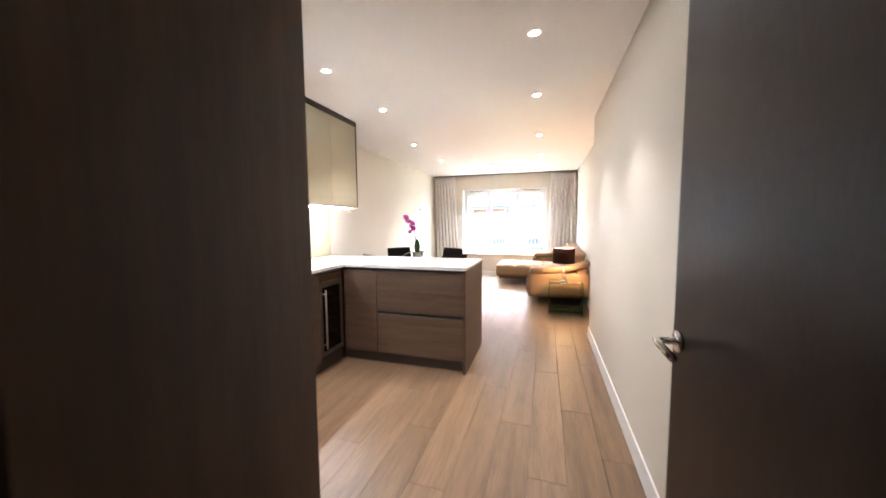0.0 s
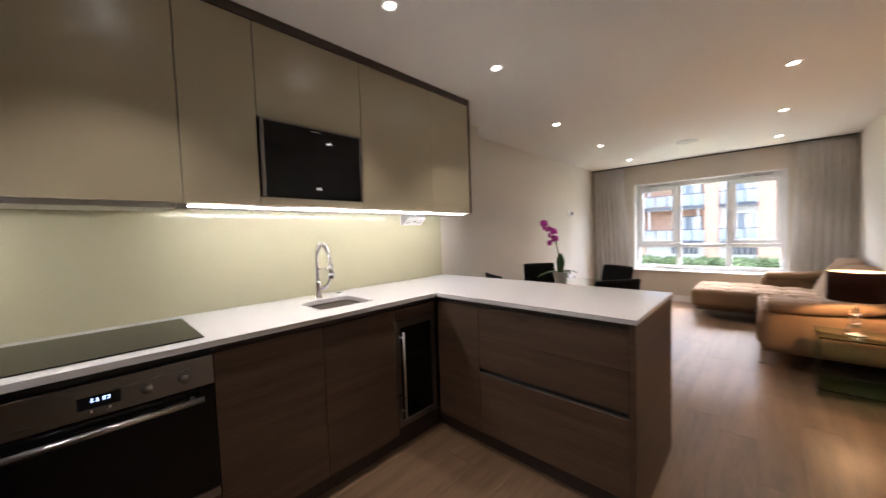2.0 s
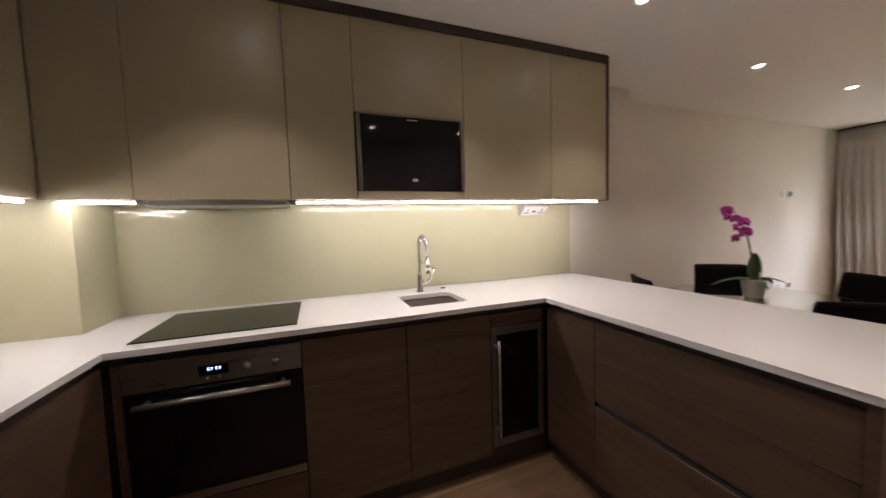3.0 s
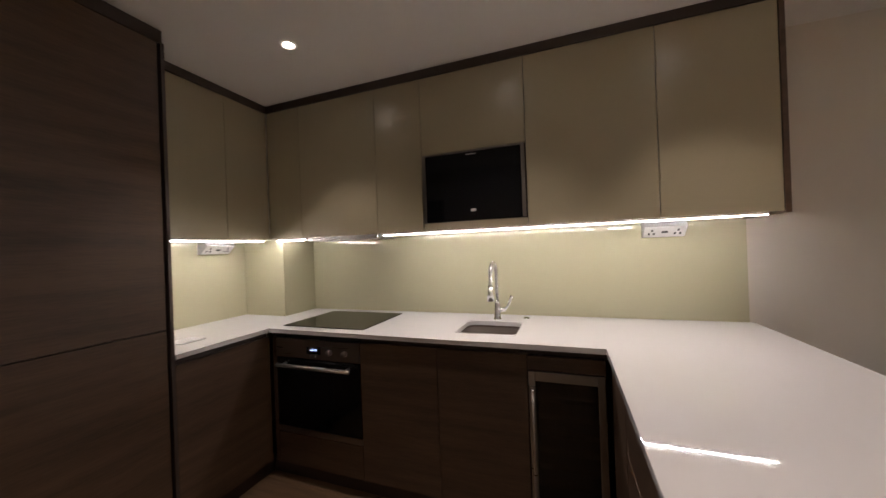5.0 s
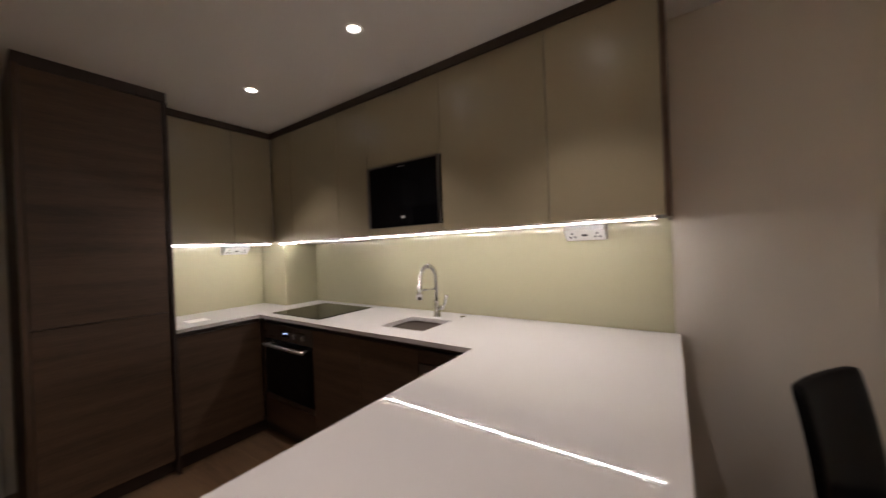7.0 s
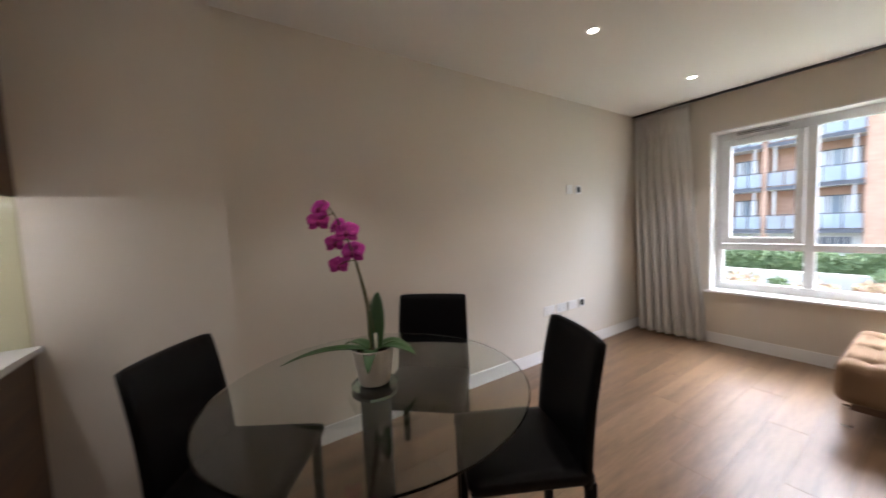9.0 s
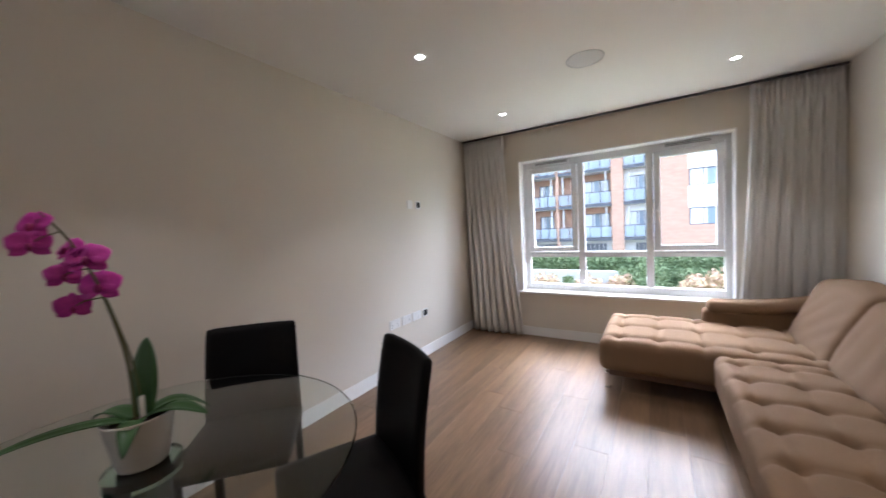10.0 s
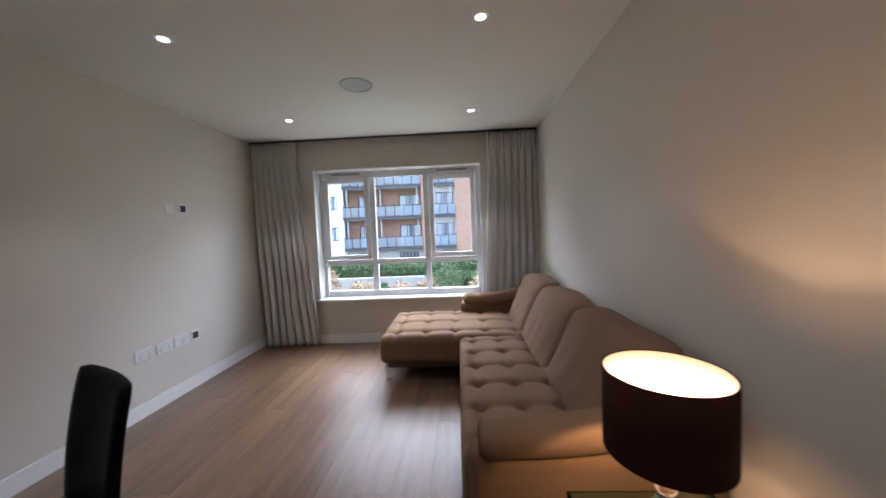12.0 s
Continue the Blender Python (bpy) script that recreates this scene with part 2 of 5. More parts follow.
def tube(points, radius, n=8, bm=None):
    """A round tube along points; radius a number or one for each point."""
    bm = bm or bmesh.new()
    pts = [Vector(p) for p in points]
    rings = []
    for i, p in enumerate(pts):
        d = (pts[min(i + 1, len(pts) - 1)] - pts[max(i - 1, 0)]).normalized()
        q = d.to_track_quat("Z", "Y")
        r = radius[i] if isinstance(radius, (list, tuple)) else radius
        rings.append([bm.verts.new(p + q @ Vector((r * math.cos(2 * math.pi * k / n), r * math.sin(2 * math.pi * k / n), 0))) for k in range(n)])
    for a, b in zip(rings, rings[1:]):
        off = min(range(n), key=lambda s: sum((a[k].co - b[(k + s) % n].co).length for k in range(0, n, 2)))
        for k in range(n):
            bm.faces.new((a[k], a[(k + 1) % n], b[(k + 1 + off) % n], b[(k + off) % n]))
    bm.faces.new(list(reversed(rings[0])))
    bm.faces.new(rings[-1])
    return bm


def lathe(profile, at, n=32, bm=None, cap=True):
    """Turns (radius, height) pairs round a vertical axis at a point."""
    bm = bm or bmesh.new()
    rings = []
    for r, z in profile:
        rings.append([bm.verts.new((at[0] + r * math.cos(2 * math.pi * k / n), at[1] + r * math.sin(2 * math.pi * k / n), at[2] + z)) for k in range(n)])
    for a, b in zip(rings, rings[1:]):
        for k in range(n):
            bm.faces.new((a[k], a[(k + 1) % n], b[(k + 1) % n], b[k]))
    if cap and profile[0][0] > 1e-4:
        bm.faces.new(list(reversed(rings[0])))
    if cap and profile[-1][0] > 1e-4:
        bm.faces.new(rings[-1])
    bmesh.ops.remove_doubles(bm, verts=bm.verts, dist=1e-5)
    return bm


def soft_box(x0, x1, y0, y1, z0, z1, r, step=0.05, shape=None):
    """A box with rounded edges, finely divided; shape moves its points."""
    bm = bmesh.new()
    lo, hi = Vector((x0, y0, z0)), Vector((x1, y1, z1))
    n = [max(4, int(round((hi[k] - lo[k]) / step))) for k in range(3)]
    made = {}

    def grade(k, i):
        u = i / n[k]
        return lo[k] + (hi[k] - lo[k]) * (u + 0.0)

    def vert(i, j, k):
        if (i, j, k) not in made:
            p = Vector((grade(0, i), grade(1, j), grade(2, k)))
            c = Vector(tuple(min(max(p[a], lo[a] + r), hi[a] - r) for a in range(3)))
            d = p - c
            if d.length > 1e-9:
                # pull the points near an edge on to the round
                p = c + d.normalized() * min(r, max(abs(d[0]), abs(d[1]), abs(d[2])))
            made[(i, j, k)] = bm.verts.new(shape(p) if shape else p)
        return made[(i, j, k)]

    for a in range(3):
        b, c = (a + 1) % 3, (a + 2) % 3
        for end in (0, n[a]):
            for i in range(n[b]):
                for j in range(n[c]):
                    quad = []
                    for di, dj in ((0, 0), (1, 0), (1, 1), (0, 1)):
                        key = [0, 0, 0]
                        key[a], key[b], key[c] = end, i + di, j + dj
                        quad.append(vert(*key))
                    bm.faces.new(quad)
    return bm


def structure(name, bm, mat, label=""):
    return tagged(part(name, bm, mat, None), label, "", "", "structure")

# ---------------- the shell ----------------
CEIL_Z = 2.435
KX = -2.305      # kitchen wall face
LX = -2.52       # living room wall face
RX = 0.65        # wall beside the way in
RX2 = 0.82       # living room wall by the sofa
BACK = 0.57      # door wall face
KB = 0.66        # kitchen back wall face
WY = 8.58        # window wall face

structure("floor", block(-2.9, 1.2, -0.9, 9.0, -0.20, -0.014), SUB, "dark underlay under oak laminate planks")
structure("ceiling", block(-2.9, 1.2, -0.9, 9.0, CEIL_Z, CEIL_Z + 0.2), CEIL, "plain white plastered ceiling")
structure("wall_kitchen", block(-2.75, KX, BACK - 0.12, 4.52, -0.014, CEIL_Z), WALL, "cream painted wall behind the kitchen")
structure("wall_living", block(-2.75, LX, 4.52, WY, -0.014, CEIL_Z), WALL, "cream painted living room wall")
structure("wall_entry", block(RX, 1.1, BACK - 0.12, 4.50, -0.014, CEIL_Z), WALL, "cream painted wall beside the door")
structure("wall_sofa", block(RX2, 1.1, 4.50, WY, -0.014, CEIL_Z), WALL, "cream painted wall behind the sofa")
OX0, OX1, OZ = -0.40, 0.56, 2.05
bm = block(KX, OX0, BACK - 0.12, BACK, -0.014, CEIL_Z)
block(OX1, RX, BACK - 0.12, BACK, -0.014, CEIL_Z, bm=bm)
block(OX0, OX1, BACK - 0.12, BACK, OZ, CEIL_Z, bm=bm)
block(KX, -1.105, BACK, KB, -0.014, CEIL_Z, bm=bm)
structure("wall_back", bm, WALL, "cream painted wall with the doorway")
bm = block(-1.7, -1.6, -0.80, BACK - 0.12, -0.014, CEIL_Z)
structure("wall_hall_west", bm, WALL, "plain hall wall")
structure("wall_hall_east", block(1.0, 1.1, -0.80, BACK - 0.12, -0.014, CEIL_Z), WALL, "plain hall wall")
structure("wall_hall_end", block(-1.7, 1.1, -0.90, -0.80, -0.014, CEIL_Z), WALL, "hall wall with a dark door")

WX0, WX1, WZ0, WZ1 = -1.815, 0.182, 0.535, 2.095
bm = block(-2.75, WX0, WY, WY + 0.32, -0.014, CEIL_Z)
block(WX1, 1.1, WY, WY + 0.32, -0.014, CEIL_Z, bm=bm)
block(WX0, WX1, WY, WY + 0.32, -0.014, WZ0, bm=bm)
block(WX0, WX1, WY, WY + 0.32, WZ1, CEIL_Z, bm=bm)
structure("wall_window", bm, WALL, "cream painted wall around the window")


def skirting(name, x0, x1, y0, y1, face):
    bm = block(x0, x1, y0, y1, 0.0, 0.105)
    for v in bm.verts:
        if v.co.z > 0.1:
            if face == "+x" and v.co.x > (x0 + x1) / 2: v.co.x -= 0.006
            if face == "-x" and v.co.x < (x0 + x1) / 2: v.co.x += 0.006
            if face == "-y" and v.co.y < (y0 + y1) / 2: v.co.y += 0.006
    return structure(name, bm, WHITE, "white painted skirting board")


skirting("baseboard_living", LX, LX + 0.016, 4.52, WY, "+x")
skirting("baseboard_step", KX, KX + 0.016, 3.93, 4.52, "+x")
skirting("baseboard_entry", RX - 0.016, RX, BACK, 4.50, "-x")
skirting("baseboard_sofa", RX2 - 0.016, RX2, 4.50, WY, "-x")
skirting("baseboard_window", LX + 0.016, RX2 - 0.016, WY - 0.016, WY, "-y")

# doorway lining and architraves
doorway = thing("door_1", (0.08, BACK, 0), "white painted door lining with an open dark leaf", "door", kind="structure")
part("jamb", block(OX0, OX0 + 0.03, BACK - 0.125, BACK + 0.004, 0, OZ, 0.002), WHITE, doorway)
part("jamb", block(OX1 - 0.03, OX1, BACK - 0.125, BACK + 0.004, 0, OZ, 0.002), WHITE, doorway)
part("head", block(OX0 + 0.03, OX1 - 0.03, BACK - 0.125, BACK + 0.004, OZ - 0.03, OZ, 0.002), WHITE, doorway)
part("architrave", block(OX0 - 0.055, OX0 + 0.012, BACK + 0.005, BACK + 0.022, 0, OZ + 0.055, 0.004), WHITE, doorway)
part("architrave", block(OX0 + 0.012, OX1 - 0.012, BACK + 0.005, BACK + 0.022, OZ - 0.012, OZ + 0.055, 0.004), WHITE, doorway)
part("architrave", block(OX1 - 0.012, OX1 + 0.055, BACK + 0.005, BACK + 0.022, 0, OZ + 0.055, 0.004), WHITE, doorway)


def lever(parent, x, y, z, side, toward):
    """A round rose and a bent round lever on a door face; side: way off the face, toward: way the lever points."""
    hd = part("door_handle", rod((x, y, z), (x + side[0] * 0.010, y + side[1] * 0.010, z), 0.026, 24), CHROME, parent, "polished chrome lever handle", True)
    sx, sy = side
    tx, ty = toward
    pts = [(x + sx * 0.008, y + sy * 0.008, z), (x + sx * 0.045, y + sy * 0.045, z), (x + sx * 0.055 + tx * 0.01, y + sy * 0.055 + ty * 0.01, z),
           (x + sx * 0.056 + tx * 0.03, y + sy * 0.056 + ty * 0.03, z), (x + sx * 0.056 + tx * 0.125, y + sy * 0.056 + ty * 0.125, z)]
    part("lever", tube(pts, 0.0095, 12), CHROME, hd, "", True)


LEAF_X = 0.484
leaf = thing("open_door", (LEAF_X + 0.02, 0.61, 0), "dark stained oak door standing open against the wall", "door")
part("leaf", block(LEAF_X, LEAF_X + 0.044, 0.60, 1.45, 0.006, 2.03, 0.002), DARKOAK, leaf)
lever(leaf, LEAF_X, 1.40, 1.0, (-1, 0), (0, -1))
lever(leaf, LEAF_X + 0.044, 1.40, 1.0, (1, 0), (0, -1))
for hz in (0.2, 1.0, 1.8):
    part("hinge", rod((LEAF_X + 0.05, 0.60, hz), (LEAF_X + 0.05, 0.60, hz + 0.09), 0.006, 10), STEEL, leaf)

hall_door = thing("hall_door", (-0.2, -0.77, 0), "closed dark oak door at the end of the hall", "door")
part("leaf", block(-0.75, 0.15, -0.795, -0.751, 0.006, 2.04, 0.002), DARKOAK, hall_door)
lever(hall_door, -0.20, -0.751, 1.02, (0, 1), (-1, 0))
part("frame", block(-0.81, -0.755, -0.798, -0.735, 0, 2.10, 0.003), WHITE, hall_door)
part("frame", block(0.155, 0.21, -0.798, -0.735, 0, 2.10, 0.003), WHITE, hall_door)
part("frame", block(-0.755, 0.155, -0.798, -0.735, 2.045, 2.10, 0.003), WHITE, hall_door)

# ---------------- window ----------------
FY = WY + 0.16
window = thing("window_1", ((WX0 + WX1) / 2, WY + 0.2, WZ0), "white plastic window of three lights over three low panes", "window", kind="structure")
D0, D1 = FY, FY + 0.07
part("window_frame", block(WX0, WX0 + 0.06, D0, D1, WZ0, WZ1, 0.004), UPVC, window)
part("window_frame", block(WX1 - 0.06, WX1, D0, D1, WZ0, WZ1, 0.004), UPVC, window)
part("window_frame", block(WX0 + 0.06, WX1 - 0.06, D0, D1, WZ1 - 0.085, WZ1, 0.004), UPVC, window)
part("window_frame", block(WX0 + 0.06, WX1 - 0.06, D0, D1, WZ0, WZ0 + 0.075, 0.004), UPVC, window)
MX = (WX0 + 0.665, WX1 - 0.665)
for x in MX:
    part("mullion", block(x - 0.033, x + 0.033, D0, D1, WZ0 + 0.075, WZ1 - 0.085, 0.004), UPVC, window)
TZ = 0.965
cols = ((WX0 + 0.06, MX[0] - 0.033), (MX[0] + 0.033, MX[1] - 0.033), (MX[1] + 0.033, WX1 - 0.06))
for k, (a, b) in enumerate(cols):
    part("transom", block(a, b, D0, D1, TZ - 0.03, TZ + 0.03, 0.004), UPVC, window)
    part("pane", block(a, b, D0 + 0.030, D0 + 0.036, WZ0 + 0.075, TZ - 0.03), PANE, window, shadow=False)
    t0, t1 = TZ + 0.03, WZ1 - 0.085
    if k != 1:      # opening casements stand a little proud
        sash = part("casement", block(a + 0.006, a + 0.062, D0 - 0.018, D0 + 0.045, t0 + 0.006, t1 - 0.006, 0.004), UPVC, window)
        part("casement_rail", block(b - 0.062, b - 0.006, D0 - 0.018, D0 + 0.045, t0 + 0.006, t1 - 0.006, 0.004), UPVC, sash)
        part("casement_rail", block(a + 0.062, b - 0.062, D0 - 0.018, D0 + 0.045, t1 - 0.062, t1 - 0.006, 0.004), UPVC, sash)
        part("casement_rail", block(a + 0.062, b - 0.062, D0 - 0.018, D0 + 0.045, t0 + 0.006, t0 + 0.062, 0.004), UPVC, sash)
        part("pane", block(a + 0.055, b - 0.055, D0 + 0.012, D0 + 0.018, t0 + 0.055, t1 - 0.055), PANE, sash, shadow=False)
        hx = b - 0.034 if k == 0 else a + 0.034
        hd = part("window_handle", block(hx - 0.012, hx + 0.012, D0 - 0.032, D0 - 0.018, 1.36, 1.42, 0.004), PLASTIC, sash)
        part("lever", block(hx - 0.009, hx + 0.009, D0 - 0.048, D0 - 0.032, 1.30, 1.41, 0.005), PLASTIC, hd)
        vent = part("trickle_vent", block((a + b) / 2 - 0.2, (a + b) / 2 + 0.2, D0 - 0.016, D0, WZ1 - 0.062, WZ1 - 0.022, 0.006), UPVC, window)
        for q in range(2):
            part("slot", block((a + b) / 2 - 0.18, (a + b) / 2 + 0.18, D0 - 0.019, D0 - 0.0165, WZ1 - 0.052 + q * 0.014, WZ1 - 0.046 + q * 0.014), DARKMETAL, vent)
    else:
        part("pane", block(a, b, D0 + 0.030, D0 + 0.036, t0, t1), PANE, window, shadow=False)
part("reveal_lining", block(WX0, WX0 + 0.012, WY - 0.002, D0, WZ0 + 0.004, WZ1, 0.001), WHITE, window)
part("reveal_lining", block(WX1 - 0.012, WX1, WY - 0.002, D0, WZ0 + 0.004, WZ1, 0.001), WHITE, window)
part("reveal_lining", block(WX0 + 0.012, WX1 - 0.012, WY - 0.002, D0, WZ1 - 0.012, WZ1 - 0.0005, 0.001), WHITE, window)
part("window_sill", block(WX0 - 0.03, WX1 + 0.03, WY - 0.035, D0, WZ0 - 0.022, WZ0 + 0.003, 0.006), WHITE, window)

# ---------------- ceiling fittings ----------------
spot = bpy.data.lights.new("downlight_beam", "SPOT")
spot.energy, spot.color, spot.spot_size, spot.spot_blend, spot.shadow_soft_size = DOWNLIGHT_WATTS, DOWNLIGHT_COLOUR, radians(87), 0.5, 0.024


def downlight(at):
    d = thing("downlight", at, "lit recessed round white ceiling downlight", "downlight", "ceiling downlights")
    x, y, z = at
    part("bezel", lathe([(0.024, 0.0), (0.024, -0.002), (0.038, -0.006), (0.042, -0.004), (0.042, 0.0)], at, 28, cap=False), WHITE, d, "", True)
    part("lens", lathe([(0.0, -0.0018), (0.0235, -0.0018), (0.0235, -0.0005), (0.0, -0.0005)], at, 24), LENS, d, "glowing lens")
    beam = new("beam", spot)
    beam.parent = d
    beam.location = (0, 0, -0.010)
    return d


dl = downlight((-1.43, 1.695, CEIL_Z))
for x, y in ((-1.43, 2.67), (-1.43, 3.585), (-1.70, 5.10), (-1.70, 6.46), (-1.70, 7.845), (0.07, 2.62), (0.06, 3.65), (0.06, 5.10), (0.06, 6.46), (0.06, 7.845)):
    copy_thing(dl, pose(x, y, CEIL_Z))

spk = thing("ceiling_speaker", (-0.83, 7.17, CEIL_Z), "round pale grey speaker set flush in the ceiling", "speaker")
part("rim", lathe([(0.112, 0.0), (0.112, -0.005), (0.120, -0.005), (0.123, 0.0)], (-0.83, 7.17, CEIL_Z), 40, cap=False), SPEAKER, spk, "", True)
part("grille", lathe([(0.0, -0.004), (0.111, -0.003), (0.111, 0.0)], (-0.83, 7.17, CEIL_Z), 40), SPEAKER, spk)

# ---------------- kitchen ----------------
WT = 0.92        # worktop top
BF = -1.655      # base unit fronts
UF = -1.925      # wall unit fronts
UZ0, UZ1 = 1.478, 2.385
PZ = 0.105       # plinth top
FT = 0.866       # top of base fronts
SF = 1.250       # side run fronts
PF = 3.150       # peninsula fronts


def carcass(u, x0, x1, y0, y1, z0, z1):
    return part("body", block(x0, x1, y0, y1, z0, z1), EDGE, u, "dark brown carcass")


# base units along the wall
def base_unit(y0, y1, label, doors=1, name="base_cabinet"):
    u = thing(name, (BF, (y0 + y1) / 2, 0), label, "cabinet", "base cabinets")
    carcass(u, KX + 0.01, BF - 0.022, y0 + 0.001, y1 - 0.001, PZ, 0.885)
    w = (y1 - y0) / doors
    for k in range(doors):
        part("door", block(BF - 0.020, BF, y0 + k * w + 0.0015, y0 + (k + 1) * w - 0.0015, PZ + 0.003, FT, 0.0015), OAK, u)
    return u


base_unit(1.272, 1.300, "narrow oak filler beside the oven")
base_unit(1.900, 2.355, "grey-brown oak cabinet under the sink")
base_unit(2.355, 2.800, "grey-brown oak cabinet beside the wine cooler")

oven = thing("oven", (BF, 1.6, 0.13), "built-in steel and black glass oven with a clock", "oven")
part("body", block(KX + 0.02, BF - 0.022, 1.303, 1.897, PZ, 0.885), BLACK, oven)
panel = part("control_panel", block(BF - 0.020, BF + 0.003, 1.302, 1.898, 0.752, 0.864, 0.002), STEEL_DARK_REFLECTION, oven, "brushed steel control panel")
part("display", block(BF + 0.003, BF + 0.0045, 1.535, 1.635, 0.782, 0.822), BLACKGLASS, panel)
for k in range(4):     # clock digits of bars
    y = 1.566 + k * 0.0105 + (0.006 if k > 1 else 0)
    dg = block(BF + 0.0045, BF + 0.0055, y, y + 0.006, 0.803, 0.805)
    block(BF + 0.0045, BF + 0.0055, y, y + 0.006, 0.811, 0.813, bm=dg)
    block(BF + 0.0045, BF + 0.0055, y + (0.0045 if k % 2 else 0), y + (0.006 if k % 2 else 0.0015), 0.805, 0.811, bm=dg)
    part("digit", dg, DIGIT, panel, "glowing blue digit")
for y in (1.565, 1.605):
    part("button", rod((BF + 0.003, y, 0.773), (BF + 0.010, y, 0.773), 0.006, 12), CHROME, panel, "", True)
for y in (1.70, 1.805):
    part("knob", rod((BF + 0.003, y, 0.800), (BF + 0.024, y, 0.800), 0.017, 20, 0.015), STEEL_DARK_REFLECTION, panel, "round steel knob", True)
odoor = part("door", block(BF - 0.020, BF + 0.001, 1.302, 1.898, 0.335, 0.748, 0.002), BLACKGLASS, oven, "black glass oven door")
part("window", block(BF + 0.001, BF + 0.002, 1.37, 1.83, 0.40, 0.66), BLACKGLASS, odoor)
hb = part("handle", rod((BF + 0.045, 1.345, 0.715), (BF + 0.045, 1.855, 0.715), 0.011, 16), STEEL, odoor, "round steel bar handle", True)
for y in (1.375, 1.825):
    part("bracket", rod((BF + 0.001, y, 0.715), (BF + 0.045, y, 0.715), 0.008, 12), STEEL, hb, "", True)
part("bottom_trim", block(BF - 0.020, BF + 0.001, 1.302, 1.898, 0.297, 0.332, 0.002), STEEL_DARK_REFLECTION, oven)
part("lower_panel", block(BF - 0.020, BF, 1.302, 1.898, PZ + 0.003, 0.293, 0.0015), OAK, oven, "oak panel below the oven")

cooler = thing("wine_cooler", (BF, 2.96, PZ), "steel-framed wine cooler with a dark glass door", "wine cooler")
bm = block(KX + 0.02, BF - 0.05, 2.803, 2.823, PZ, 0.885)
block(KX + 0.02, BF - 0.05, 3.108, 3.128, PZ, 0.885, bm=bm)
block(KX + 0.02, KX + 0.04, 2.823, 3.108, PZ, 0.885, bm=bm)
block(KX + 0.04, BF - 0.05, 2.823, 3.108, PZ, PZ + 0.02, bm=bm)
block(KX + 0.04, BF - 0.05, 2.823, 3.108, 0.865, 0.885, bm=bm)
part("body", bm, BLACK, cooler)
part("top_rail", block(BF - 0.020, BF, 2.802, 3.128, 0.800, 0.864, 0.002), OAK, cooler)
cd = part("door_frame", block(BF - 0.03, BF + 0.002, 2.804, 2.834, 0.150, 0.796, 0.002), STEEL_DARK_REFLECTION, cooler, "steel door frame")
part("rail", block(BF - 0.03, BF + 0.002, 3.096, 3.126, 0.150, 0.796, 0.002), STEEL_DARK_REFLECTION, cd)
part("rail", block(BF - 0.03, BF + 0.002, 2.834, 3.096, 0.752, 0.796, 0.002), STEEL_DARK_REFLECTION, cd)
part("rail", block(BF - 0.03, BF + 0.002, 2.834, 3.096, 0.150, 0.186, 0.002), STEEL_DARK_REFLECTION, cd)
part("glass", block(BF - 0.014, BF - 0.008, 2.834, 3.096, 0.186, 0.752), glass("smoked_glass", (0.22, 0.2, 0.18)), cd, "smoked glass")
for k in range(6):
    sh = part("shelf", block(KX + 0.06, BF - 0.06, 2.84, 3.10, 0.26 + k * 0.078, 0.266 + k * 0.078), EDGE, cooler)
    part("shelf_front", block(BF - 0.06, BF - 0.045, 2.84, 3.10, 0.252 + k * 0.078, 0.276 + k * 0.078, 0.002), OAK, sh, "wooden shelf front")
wh = part("handle", rod((BF + 0.04, 2.826, 0.225), (BF + 0.04, 2.826, 0.735), 0.008, 14), STEEL, cd, "tall steel bar handle", True)
for z in (0.26, 0.70):
    part("bracket", rod((BF + 0.002, 2.826, z), (BF + 0.04, 2.826, z), 0.006, 10), STEEL, wh, "", True)

# plinths
plinth = thing("plinth", (-1.7, 2.2, 0), "dark recessed kitchen plinth", "plinth", kind="structure")
part("board", block(BF - 0.07, BF - 0.055, 1.20, 3.21, 0, PZ - 0.002), EDGE, plinth)
part("board", block(BF - 0.055, -0.505, PF + 0.055, PF + 0.07, 0, PZ - 0.002), EDGE, plinth)
part("board", block(BF - 0.055, -1.12, SF - 0.07, SF - 0.055, 0, PZ - 0.002), EDGE, plinth)

# side run
side = thing("side_base_cabinet", (-1.4, SF, 0), "grey-brown oak corner base cabinet", "cabinet", "base cabinets")
carcass(side, BF + 0.002, -1.122, KB + 0.005, SF - 0.022, PZ, 0.885)
part("door", block(BF + 0.004, -1.123, SF - 0.020, SF, PZ + 0.003, FT, 0.0015), OAK, side)

# peninsula
corner = thing("corner_cabinet", (-1.5, PF, 0), "grey-brown oak corner panel of the peninsula", "cabinet", "peninsula cabinets")
carcass(corner, BF + 0.002, -1.313, PF + 0.022, 3.86, PZ, 0.885)
part("front", block(BF + 0.004, -1.314, PF, PF + 0.020, PZ + 0.003, FT, 0.0015), OAK, corner)
drawers = thing("drawer_unit", (-0.9, PF, 0), "grey-brown oak drawer unit with three drawers", "cabinet", "peninsula cabinets")
carcass(drawers, -1.311, -0.503, PF + 0.030, 3.86, PZ, 0.885)
part("drawer", block(-1.311, -0.503, PF, PF + 0.020, 0.687, FT, 0.0015), OAK, drawers)
part("drawer", block(-1.311, -0.503, PF, PF + 0.020, 0.500, 0.684, 0.0015), OAK, drawers)
part("drawer", block(-1.311, -0.503, PF, PF + 0.020, PZ + 0.003, 0.470, 0.0015), OAK, drawers)
part("grip_lip", block(-1.311, -0.503, PF + 0.001, PF + 0.020, 0.4705, 0.474), STEEL, drawers, "thin steel lip")
